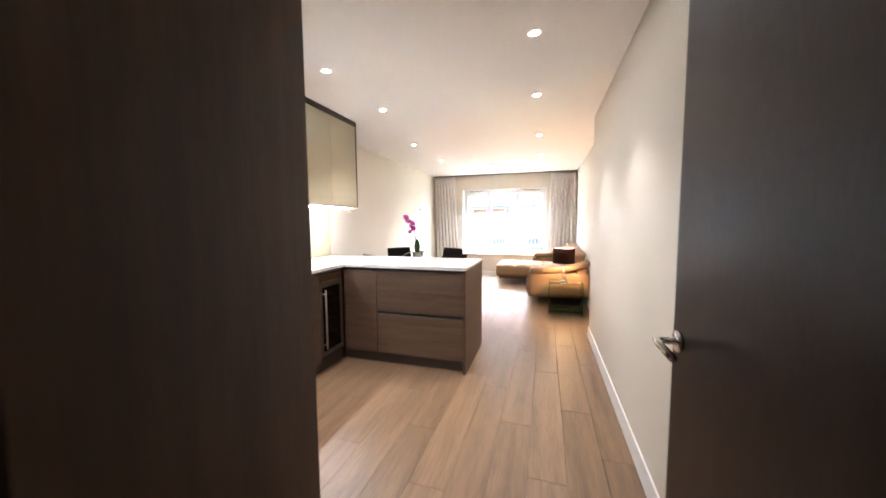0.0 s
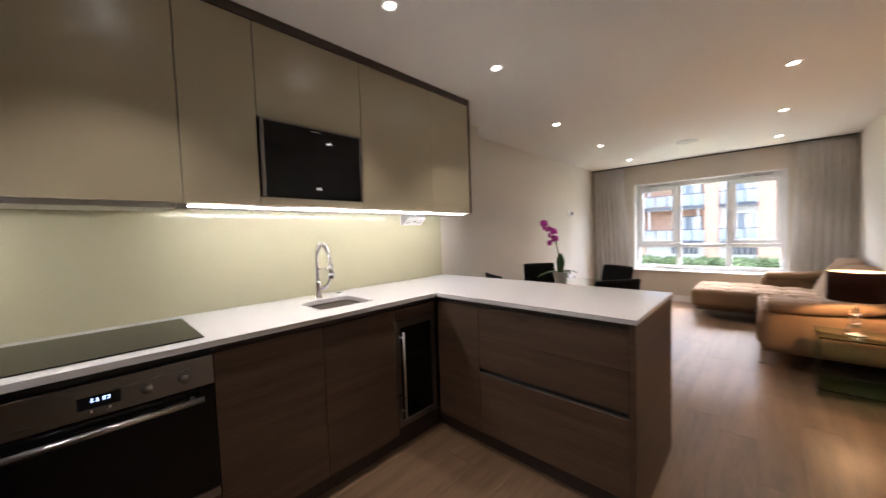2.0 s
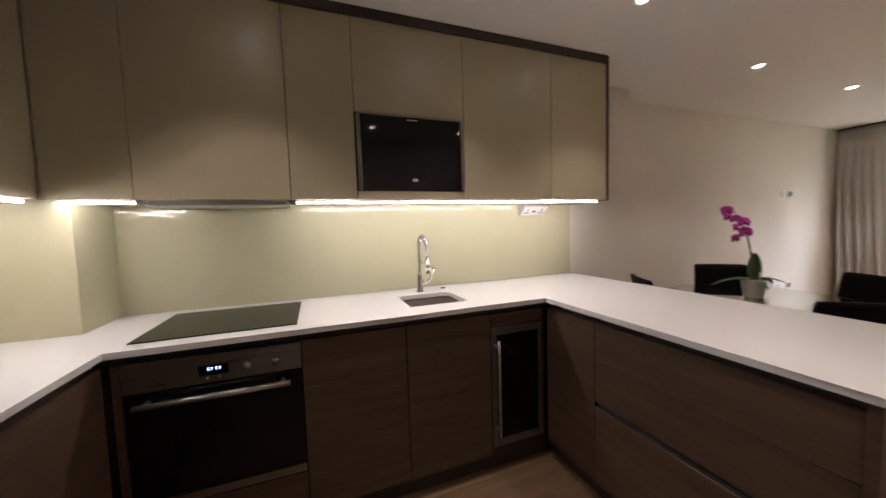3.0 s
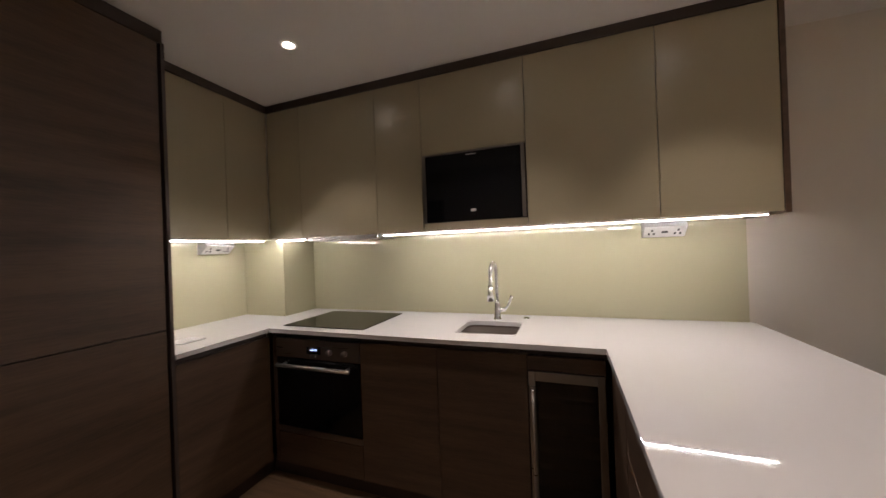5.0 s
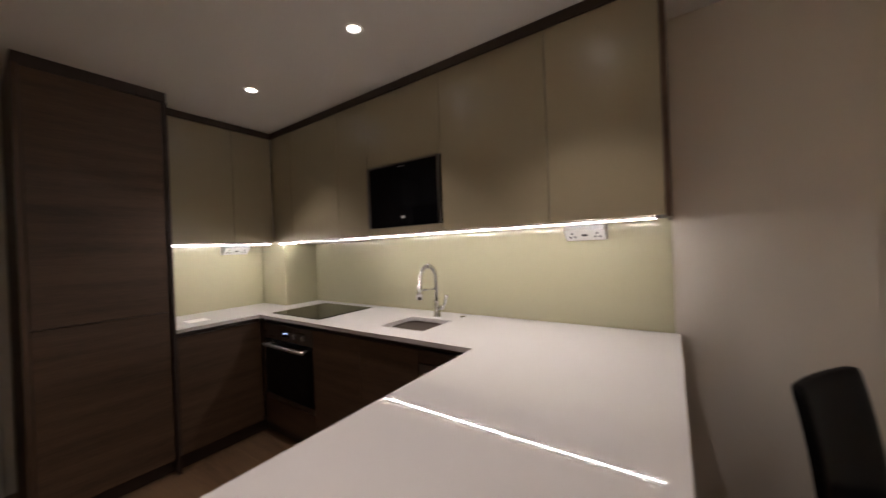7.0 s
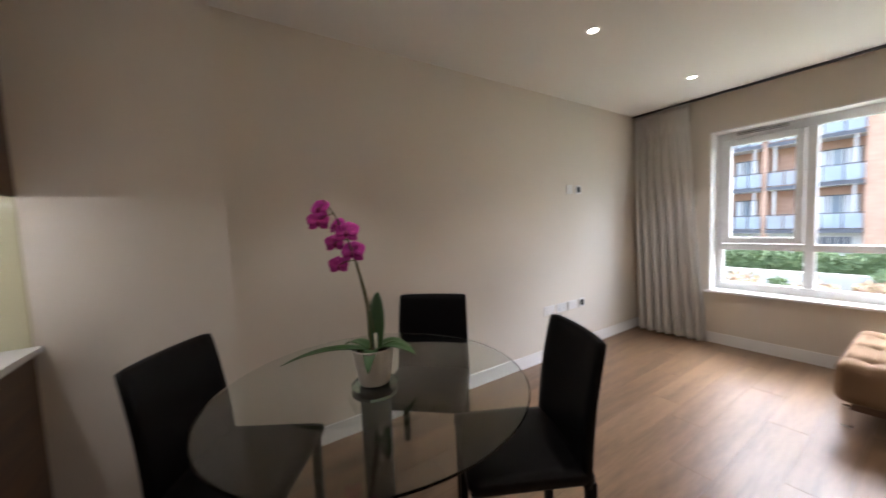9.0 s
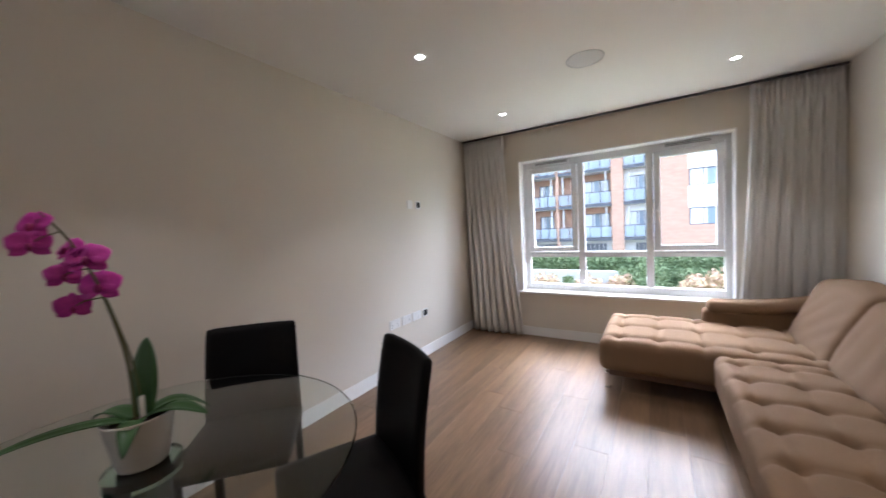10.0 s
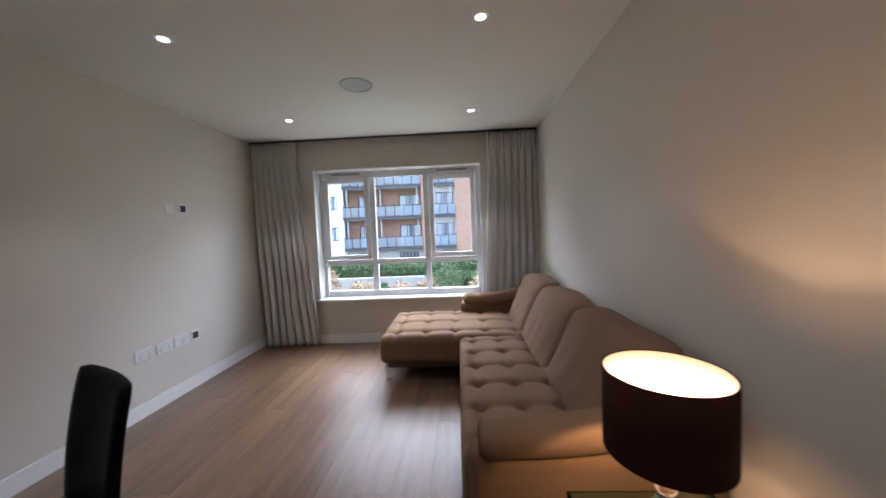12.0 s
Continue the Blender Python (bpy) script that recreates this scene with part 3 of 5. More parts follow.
part("grip_channel", block(-1.311, -0.503, PF + 0.020, PF + 0.028, 0.460, 0.510), BLACK, drawers, "recessed grip channel")
endp = thing("end_panel", (-0.485, 3.5, 0), "grey-brown oak end panel of the peninsula", "panel")
part("board", block(-0.500, -0.475, PF - 0.012, 3.90, 0, 0.8965, 0.0015), OAK, endp)
backp = thing("back_panel", (-1.4, 3.88, 0), "grey-brown oak panel closing the peninsula towards the table", "panel")
part("board", block(KX + 0.002, -0.501, 3.865, 3.885, 0, 0.8965, 0.0015), OAK, backp)

# worktop with a cut-out for the sink
SX0, SX1, SY0, SY1 = -2.075, -1.785, 2.415, 2.735
T0 = WT - 0.022
wtop = thing("worktop", (-1.9, 2.2, T0), "white quartz worktop running round the kitchen and peninsula", "worktop")
bm = bmesh.new()
edge = -1.635
# quads that tile the outline round the sink
xs = [KX + 0.001, SX0, SX1, edge, -1.119, -0.470]
ys = [KB + 0.001, 1.266, SY0, SY1, 3.131, 3.905]


def covered(i, j):
    if (i, j) == (1, 2):
        return False
    return i <= 2 or j == 4 or (j == 0 and i == 3)


cells = {(i, j) for i in range(5) for j in range(5) if covered(i, j)}
vv = {}


def wv(i, j, z):
    if (i, j, z) not in vv:
        vv[(i, j, z)] = bm.verts.new((xs[i], ys[j], z))
    return vv[(i, j, z)]


for i, j in cells:
    bm.faces.new([wv(i, j, WT), wv(i + 1, j, WT), wv(i + 1, j + 1, WT), wv(i, j + 1, WT)])
    bm.faces.new([wv(i, j + 1, T0), wv(i + 1, j + 1, T0), wv(i + 1, j, T0), wv(i, j, T0)])
    for (di, dj), (a, b) in {(-1, 0): ((0, 0), (0, 1)), (1, 0): ((1, 1), (1, 0)), (0, -1): ((1, 0), (0, 0)), (0, 1): ((0, 1), (1, 1))}.items():
        if (i + di, j + dj) not in cells:
            bm.faces.new([wv(i + a[0], j + a[1], T0), wv(i + b[0], j + b[1], T0), wv(i + b[0], j + b[1], WT), wv(i + a[0], j + a[1], WT)])
bm.normal_update()
rim = [e for e in bm.edges if len(e.link_faces) == 2 and abs(e.link_faces[0].normal.dot(e.link_faces[1].normal)) < 0.5 and e.verts[0].co.z > WT - 0.001 and e.verts[1].co.z > WT - 0.001]
bmesh.ops.bevel(bm, geom=rim, offset=0.0025, segments=2, affect="EDGES")
part("slab", bm, QUARTZ, wtop)
part("shadow_channel", block(BF - 0.035, BF - 0.024, 1.25, 3.15, FT, T0 - 0.001), EDGE, wtop, "dark recessed channel")

sink = thing("sink", (-1.93, 2.57, WT), "undermounted stainless steel sink bowl", "sink")
bm = bmesh.new()
prof = [(0.0, T0 - 0.0005), (-0.002, WT - 0.035), (0.006, WT - 0.13), (0.022, WT - 0.155), (0.055, WT - 0.163)]
loops = []
for inset, z in prof:
    ring = []
    rr = 0.055
    cx0, cx1, cy0, cy1 = SX0 + inset - 0.004, SX1 - inset + 0.004, SY0 + inset - 0.004, SY1 - inset + 0.004
    for cx, cy, a0 in ((cx1 - rr, cy1 - rr, 0), (cx0 + rr, cy1 - rr, 90), (cx0 + rr, cy0 + rr, 180), (cx1 - rr, cy0 + rr, 270)):
        for k in range(6):
            a = radians(a0 + k * 18)
            ring.append(bm.verts.new((cx + rr * math.cos(a), cy + rr * math.sin(a), z)))
    loops.append(ring)
for a, b in zip(loops, loops[1:]):
    for k in range(len(a)):
        bm.faces.new((a[k], a[(k + 1) % len(a)], b[(k + 1) % len(a)], b[k]))
bm.faces.new(loops[-1])
part("bowl", bm, BOWL, sink, "", True)
part("waste", lathe([(0.0, 0), (0.028, 0.0), (0.03, 0.003), (0.0, 0.003)], (-1.93, 2.57, WT - 0.162), 20), CHROME, sink, "chrome waste")
# rounded corner pieces of the cut-out
for cx, cy, a0 in ((SX1, SY1, 0), (SX0, SY1, 90), (SX0, SY0, 180), (SX1, SY0, 270)):
    bm = bmesh.new()
    rr = 0.05
    ox, oy = cx - rr * (1 if cx == SX1 else -1), cy - rr * (1 if cy == SY1 else -1)
    arc = [(ox + rr * math.cos(radians(a0 + k * 15)), oy + rr * math.sin(radians(a0 + k * 15))) for k in range(7)]
    top = [bm.verts.new((x, y, WT - 0.0002)) for x, y in arc + [(cx, cy)]]
    bot = [bm.verts.new((x, y, T0)) for x, y in arc + [(cx, cy)]]
    bm.faces.new(top)
    bm.faces.new(list(reversed(bot)))
    for k in range(len(top)):
        bm.faces.new((top[k], bot[k], bot[(k + 1) % 8], top[(k + 1) % 8]))
    part("cutout_corner", bm, QUARTZ, wtop)

tap = thing("kitchen_tap", (-2.145, 2.575, WT), "chrome kitchen tap with a spring neck", "tap")
tx, ty = -2.145, 2.575
part("base", lathe([(0.0, 0), (0.026, 0), (0.026, 0.006), (0.020, 0.010), (0.020, 0.10), (0.016, 0.115), (0.0, 0.115)], (tx, ty, WT), 24), CHROME, tap, "", True)
neck = [(tx, ty, WT + 0.10), (tx, ty, WT + 0.25)]
arc = [(tx + 0.085 - 0.085 * math.cos(a), ty, WT + 0.25 + 0.095 * math.sin(a)) for a in np.linspace(0, math.pi, 13)]
line = [Vector(p) for p in [neck[0], (tx, ty, WT + 0.2)] + arc + [(tx + 0.174, ty, WT + 0.22)]]
part("hose", tube(line, 0.0095, 10), CHROME, tap, "", True)
coil = []
seglen = [0.0]
for a, b in zip(line, line[1:]):
    seglen.append(seglen[-1] + (b - a).length)
for k in range(26 * 8 + 1):
    s = seglen[-1] * k / (26 * 8)
    i = max(q for q in range(len(line) - 1) if seglen[q] <= s + 1e-9)
    u = (s - seglen[i]) / max(1e-9, seglen[i + 1] - seglen[i])
    p = line[i].lerp(line[i + 1], min(1, u))
    d = (line[i + 1] - line[i]).normalized()
    side_v = Vector((0, 1, 0))
    up_v = d.cross(side_v)
    ang = 2 * math.pi * k / 8
    coil.append(p + 0.0145 * (math.cos(ang) * side_v + math.sin(ang) * up_v))
part("spring", tube(coil, 0.0031, 6), CHROME, tap, "coiled chrome spring", True)
part("spray_head", rod((tx + 0.174, ty, WT + 0.228), (tx + 0.180, ty, WT + 0.140), 0.016, 18, 0.021), CHROME, tap, "", True)
part("holder_arm", tube([(tx, ty, WT + 0.19), (tx + 0.08, ty, WT + 0.194), (tx + 0.165, ty, WT + 0.198)], 0.0065, 8), CHROME, tap, "", True)
lv = part("lever_body", rod((tx, ty, WT + 0.06), (tx + 0.005, ty + 0.05, WT + 0.065), 0.014, 16), CHROME, tap, "", True)
part("lever", tube([(tx + 0.005, ty + 0.05, WT + 0.065), (tx + 0.01, ty + 0.068, WT + 0.09), (tx + 0.012, ty + 0.095, WT + 0.150)], [0.010, 0.009, 0.013], 10), CHROME, lv, "", True)
wk = thing("waste_knob", (-2.19, 2.745, WT), "small round chrome waste control knob", "knob")
part("cap", lathe([(0, 0), (0.018, 0), (0.018, 0.006), (0.014, 0.010), (0, 0.010)], (-2.19, 2.745, WT), 20), CHROME, wk, "", True)

hob = thing("hob", (-1.96, 1.593, WT), "black ceramic glass hob set on the worktop", "hob")
part("glass_plate", block(-2.203, -1.718, 1.300, 1.887, WT + 0.0005, WT + 0.006, 0.002), HOBGLASS, hob)


# splashbacks and corner pillar
pil = structure("corner_pillar", block(KX, -1.985, KB, 1.045, WT, UZ0 + 0.05, 0.001), SPLASH, "boxed corner clad in pale green glass")
sp = thing("splashback", (KX, 2.5, WT), "pale green back-painted glass splashback", "splashback", kind="structure")
part("glass_panel", block(KX, KX + 0.006, 1.046, 3.885, WT + 0.001, UZ0 + 0.01), SPLASH, sp)
part("glass_panel", block(-1.984, -1.121, KB, KB + 0.006, WT + 0.001, UZ0 + 0.01), SPLASH, sp)


# wall units
def wall_unit(y0, y1, label, z0=UZ0):
    u = thing("wall_cabinet", (UF, (y0 + y1) / 2, UZ0), label, "cabinet", "wall cabinets")
    carcass(u, KX + 0.003, UF - 0.021, y0 + 0.0005, y1 - 0.0005, UZ0 + 0.004, UZ1)
    part("door", block(UF - 0.019, UF, y0 + 0.0018, y1 - 0.0018, z0, UZ1, 0.0015), OLIVE, u)
    return u


wall_unit(0.990, 1.280, "olive lacquered corner filler cabinet")
ext = wall_unit(1.280, 1.882, "olive lacquered wall cabinet hiding the extractor")
part("extractor", block(-2.20, UF - 0.03, 1.30, 1.86, UZ0 - 0.022, UZ0 + 0.003, 0.003), STEEL, ext, "slim steel extractor underside")
wall_unit(1.882, 2.196, "narrow olive lacquered wall cabinet")
mwu = wall_unit(2.196, 2.802, "olive lacquered cabinet housing the microwave", 1.926)
part("lower_flap", block(UF - 0.019, UF, 2.198, 2.800, UZ0, 1.522, 0.0015), OLIVE, mwu)
wall_unit(2.802, 3.412, "wide olive lacquered wall cabinet")
wall_unit(3.412, 3.868, "olive lacquered wall cabinet at the open end")
mw = thing("microwave", (UF, 2.5, 1.535), "built-in black glass microwave with a steel frame", "microwave")
part("front", block(UF - 0.019, UF + 0.004, 2.202, 2.796, 1.526, 1.922, 0.003), BLACKGLASS, mw)
part("window", block(UF + 0.004, UF + 0.0055, 2.36, 2.66, 1.65, 1.82), BLACKGLASS, mw)
part("frame", block(UF + 0.004, UF + 0.012, 2.202, 2.222, 1.526, 1.922, 0.002), STEEL_DARK_REFLECTION, mw, "steel trim")
part("frame", block(UF + 0.004, UF + 0.012, 2.776, 2.796, 1.526, 1.922, 0.002), STEEL_DARK_REFLECTION, mw, "steel trim")
part("frame", block(UF + 0.004, UF + 0.010, 2.222, 2.776, 1.912, 1.922, 0.002), STEEL_DARK_REFLECTION, mw, "steel trim")
part("dial_mark", block(UF + 0.004, UF + 0.005, 2.49, 2.52, 1.575, 1.590), PLASTIC, mw)
part("badge", block(UF + 0.004, UF + 0.005, 2.47, 2.53, 1.897, 1.901), PLASTIC, mw)
ep = thing("wall_cabinet_end_panel", (-2.1, 3.88, UZ0), "dark oak end panel of the wall cabinets", "panel")
part("board", block(KX + 0.002, UF + 0.004, 3.869, 3.889, UZ0 - 0.008, CEIL_Z - 0.001, 0.001), OAK, ep)


def side_wall_unit(x0, x1, label):
    u = thing("wall_cabinet", ((x0 + x1) / 2, 0.99, UZ0), label, "cabinet", "wall cabinets")
    carcass(u, x0 + 0.0005, x1 - 0.0005, KB + 0.003, 0.99 - 0.021, UZ0 + 0.004, UZ1)
    part("door", block(x0 + 0.0018, x1 - 0.0018, 0.99 - 0.019, 0.99, UZ0, UZ1, 0.0015), OLIVE, u)


side_wall_unit(-1.925 + 0.003, -1.605, "olive lacquered wall cabinet on the side run")
side_wall_unit(-1.605, -1.145, "olive lacquered wall cabinet beside the tall unit")
cor = thing("cornice", (-1.9, 2.4, UZ1), "dark brown cornice strip above the wall cabinets", "trim", kind="structure")
part("strip", block(KX + 0.002, UF + 0.010, 0.990, 3.868, UZ1 + 0.001, CEIL_Z - 0.001), EDGE, cor)
part("strip", block(UF + 0.010, -1.145, KB + 0.003, 1.000, UZ1 + 0.001, CEIL_Z - 0.001), EDGE, cor)

# led strips
def strip(x0, x1, y0, y1):
    s = thing("led_strip_light", ((x0 + x1) / 2, (y0 + y1) / 2, UZ0), "lit led strip under the wall cabinets", "strip light", "under-cabinet lights")
    part("profile", block(x0, x1, y0, y1, UZ0 - 0.010, UZ0 + 0.003), STEEL, s)
    part("diffuser", block(x0 + 0.001, x1 - 0.001, y0 + 0.003, y1 - 0.003, UZ0 - 0.0125, UZ0 - 0.0101), LED, s, "glowing diffuser")


strip(-1.9690, -1.9635, 1.90, 3.83)
strip(-1.90, -1.20, 0.951, 0.961)
strip(-1.9690, -1.9640, 1.01, 1.27)


def socket_bar(at, along):
    """An angled twin socket block under the wall cabinets."""
    s = thing("socket_block", at, "white twin socket block under the wall cabinets", "socket")
    x, y, z = at
    w = 0.10
    bm = bmesh.new()
    pts = [(0.0, 0.0), (0.028, 0.0), (0.095, 0.055), (0.070, 0.085), (0.0, 0.085)]
    a, b = [], []
    for d, h in pts:
        if along == "y":
            a.append(bm.verts.new((x + d, y - w, z + h)))
            b.append(bm.verts.new((x + d, y + w, z + h)))
        else:
            a.append(bm.verts.new((x + w, y + d, z + h)))
            b.append(bm.verts.new((x - w, y + d, z + h)))
    bm.faces.new(a)
    bm.faces.new(list(reversed(b)))
    for k in range(5):
        bm.faces.new((a[k], b[k], b[(k + 1) % 5], a[(k + 1) % 5]))
    part("housing", bm, PLASTIC, s)
    n = Vector((0.055, -0.067)).normalized()
    for q in (-0.062, 0.062, 0.0):
        pins = [(-0.012, 0.010, -0.014), (0.012, 0.010, -0.014), (0.0, 0.009, 0.014)] if q else [(0.0, 0.03, 0.0)]
        for o, wd, hgt in pins:
            m0 = Vector((0.0615, 0.0275)) + Vector((0.067, 0.055)).normalized() * hgt + n * 0.0008
            c = (x + m0.x, y + q + o, z + m0.y) if along == "y" else (x - q - o, y + m0.x, z + m0.y)
            rot = pose(0, 0, 0, 0, -39.4, 0) if along == "y" else pose(0, 0, 0, 39.4, 0, 0)
            bm = bmesh.new()
            dims = (0.014, wd, 0.0016) if along == "y" else (wd, 0.014, 0.0016)
            bmesh.ops.create_cube(bm, size=1, matrix=Matrix.Translation(c) @ rot @ Matrix.Diagonal((*dims, 1)))
            part("pin_slot" if q else "usb_slot", bm, BLACK, s)


socket_bar((KX + 0.007, 3.50, UZ0 - 0.088), "y")
socket_bar((-1.73, KB + 0.007, UZ0 - 0.088), "x")

# tall unit
tall = thing("tall_cabinet", (-0.8, 1.26, 0), "tall grey-brown oak cabinet with an upper and a lower door", "cabinet")
part("body", block(-1.100, -0.528, KB + 0.004, 1.236, 0.10, 2.365), EDGE, tall, "dark brown carcass")
part("plinth", block(-1.10, -0.53, KB + 0.004, 1.19, 0, 0.10), EDGE, tall)
part("side_panel", block(-0.5265, -0.502, KB + 0.004, 1.262, 0, 2.372, 0.0015), OAK_TALL, tall)
part("side_panel", block(-1.118, -1.1015, KB + 0.004, 1.258, 0, 2.372, 0.0015), EDGE, tall)
part("door", block(-1.085, -0.529, 1.238, 1.260, 0.105, 1.040, 0.0015), OAK, tall)
part("door", block(-1.085, -0.529, 1.238, 1.260, 1.044, 2.362, 0.0015), OAK, tall)
part("filler", block(-1.116, -0.504, KB + 0.004, 1.245, 2.373, CEIL_Z - 0.001), EDGE, tall)
ms = thing("manual", (-1.30, 1.02, WT), "small white leaflet lying on the worktop", "leaflet")
part("sheet", block(-1.37, -1.24, 0.98, 1.10, WT + 0.0005, WT + 0.004, 0.001), PLASTIC, ms)

# ---------------- dining corner ----------------
TC = (-1.60, 4.925)
TTOP = 0.745
table = thing("round_table", (TC[0], TC[1], 0), "round clear glass dining table on a chrome column", "table")
part("tabletop", lathe([(0.0, -0.010), (0.546, -0.010), (0.550, -0.006), (0.550, -0.003), (0.547, 0.0), (0.0, 0.0)], (TC[0], TC[1], TTOP), 72), TABLEGLASS, table, "clear glass disc with a green edge")
part("column", lathe([(0.0, 0.012), (0.055, 0.012), (0.055, 0.703), (0.0, 0.703)], (TC[0], TC[1], 0), 32), CHROME_DARK_REFLECTION, table, "polished chrome column", True)
part("collar", lathe([(0.0, 0.703), (0.085, 0.703), (0.085, 0.7345), (0.0, 0.7345)], (TC[0], TC[1], 0), 32), GREENGLASS, table, "thick glass disc")
part("foot", lathe([(0.0, 0.0), (0.27, 0.0), (0.27, 0.008), (0.06, 0.016), (0.0, 0.016)], (TC[0], TC[1], 0), 48), CHROME_DARK_REFLECTION, table, "round chrome foot plate", True)


def dining_chair():
    """High-backed chair facing local +y."""
    c = thing("dining_chair", (0, 0, 0), "black leather high-backed dining chair at the glass table", "chair", "chairs round the table")

    def bend(p):
        q = p.copy()
        h = (p.z - 0.44) / 0.5
        q.y += -0.055 * h * h - 0.02 * h + 0.018 * (p.x / 0.20) ** 2
        q.x *= 1.0 - 0.06 * h
        return q
    part("backrest", soft_box(-0.212, 0.212, -0.225, -0.190, 0.40, 0.893, 0.013, 0.03, bend), LEATHER, c, "", True)
    part("seat", soft_box(-0.215, 0.215, -0.215, 0.215, 0.415, 0.470, 0.022, 0.04), LEATHER, c, "", True)
    for sx in (-1, 1):
        part("leg", block(sx * 0.185 - 0.016, sx * 0.185 + 0.016, 0.165, 0.197, 0, 0.416, 0.003), LEATHER, c)
        part("leg", block(sx * 0.185 - 0.016, sx * 0.185 + 0.016, -0.222, -0.190, 0, 0.416, 0.003), LEATHER, c)
    part("stitch_line", soft_box(-0.21, 0.21, -0.2138, 0.2138, 0.4415, 0.4435, 0.0009, 0.1), PIPING, c)
    return c


def facing(x, y, turn):
    return pose(x, y, 0, 0, 0, turn)


first = dining_chair()
first.matrix_basis = facing(-1.973, 5.352, -132.0)
copy_thing(first, facing(-1.365, 5.385, 152.0))
copy_thing(first, facing(-1.872, 4.515, -33.5))
copy_thing(first, facing(-1.13, 4.64, 54))

# orchid
OB = (TC[0], TC[1], TTOP + 0.001)
orchid = thing("orchid", OB, "magenta orchid in a white pot on the glass table", "plant")
pot = part("pot", lathe([(0.0, 0.0), (0.052, 0.0), (0.055, 0.005), (0.075, 0.125), (0.078, 0.132), (0.074, 0.132), (0.070, 0.118), (0.0, 0.112)], OB, 36), CERAMIC, orchid, "cream white ceramic pot", True)
part("compost", lathe([(0.0, 0.118), (0.03, 0.121), (0.069, 0.116), (0.069, 0.112), (0.0, 0.112)], OB, 24), SOIL, orchid, "brown bark compost")


def strap_leaf(yaw, length, width, rise, droop, fold=0.25):
    bm = bmesh.new()
    rows = []
    n = 14
    d = Vector((math.cos(radians(yaw)), math.sin(radians(yaw)), 0))
    s = Vector((-d.y, d.x, 0))
    base = Vector(OB) + Vector((0, 0, 0.118)) + d * 0.012
    for k in range(n + 1):
        u = k / n
        w = width * (math.sin(math.pi * min(1, (0.12 + 0.88 * u)) ** 0.8) ** 0.7 if u < 0.995 else 0.02)
        p = base + d * (length * u) * math.cos(rise * 0.4) + Vector((0, 0, length * (rise * u - droop * u * u)))
        rows.append([bm.verts.new(p + s * w * q + Vector((0, 0, fold * w * abs(q)))) for q in (-1, -0.5, 0, 0.5, 1)])
    for a, b in zip(rows, rows[1:]):
        for k in range(4):
            bm.faces.new((a[k], a[k + 1], b[k + 1], b[k]))
    ob = part("leaf", bm, LEAF, orchid, "", True)
    md = ob.modifiers.new("thickness", "SOLIDIFY")
    md.thickness = 0.0025
    return ob


strap_leaf(250, 0.30, 0.024, 0.28, 0.34)
strap_leaf(200, 0.16, 0.024, 0.45, 0.55)
strap_leaf(40, 0.16, 0.030, 0.55, 0.60)
strap_leaf(75, 0.15, 0.026, 0.75, 0.95)
strap_leaf(115, 0.08, 0.040, 3.1, 0.55)
strap_leaf(330, 0.12, 0.024, 0.5, 0.8)


def spline(points, n=10):
    pts = [Vector(p) for p in points]
    out = []
    for i in range(len(pts) - 1):
        p0, p1, p2, p3 = pts[max(i - 1, 0)], pts[i], pts[i + 1], pts[min(i + 2, len(pts) - 1)]
        for k in range(n):
            t = k / n
            out.append(0.5 * ((2 * p1) + (p2 - p0) * t + (2 * p0 - 5 * p1 + 4 * p2 - p3) * t * t + (3 * p1 - p0 - 3 * p2 + p3) * t ** 3))
    return out + [pts[-1]]


O = Vector(OB)
stem_pts = spline([O + Vector(v) for v in ((-0.01, -0.005, 0.11), (-0.015, -0.008, 0.27), (-0.03, -0.03, 0.42), (-0.055, -0.055, 0.53), (-0.08, -0.085, 0.61), (-0.105, -0.115, 0.665))])
part("stem", tube(stem_pts, [0.0042 - 0.002 * k / len(stem_pts) for k in range(len(stem_pts))], 8), STEM, orchid, "", True)
stake = spline([O + Vector(v) for v in ((0.012, 0.01, 0.11), (-0.01, -0.002, 0.28), (-0.03, -0.032, 0.44))])
part("stake", tube(stake, 0.0026, 6), STEM, orchid, "thin support stake")
part("plant_tag", block(O.x + 0.03, O.x + 0.032, O.y - 0.006, O.y + 0.006, O.z + 0.11, O.z + 0.185), PLASTIC, orchid, "white plant tag")


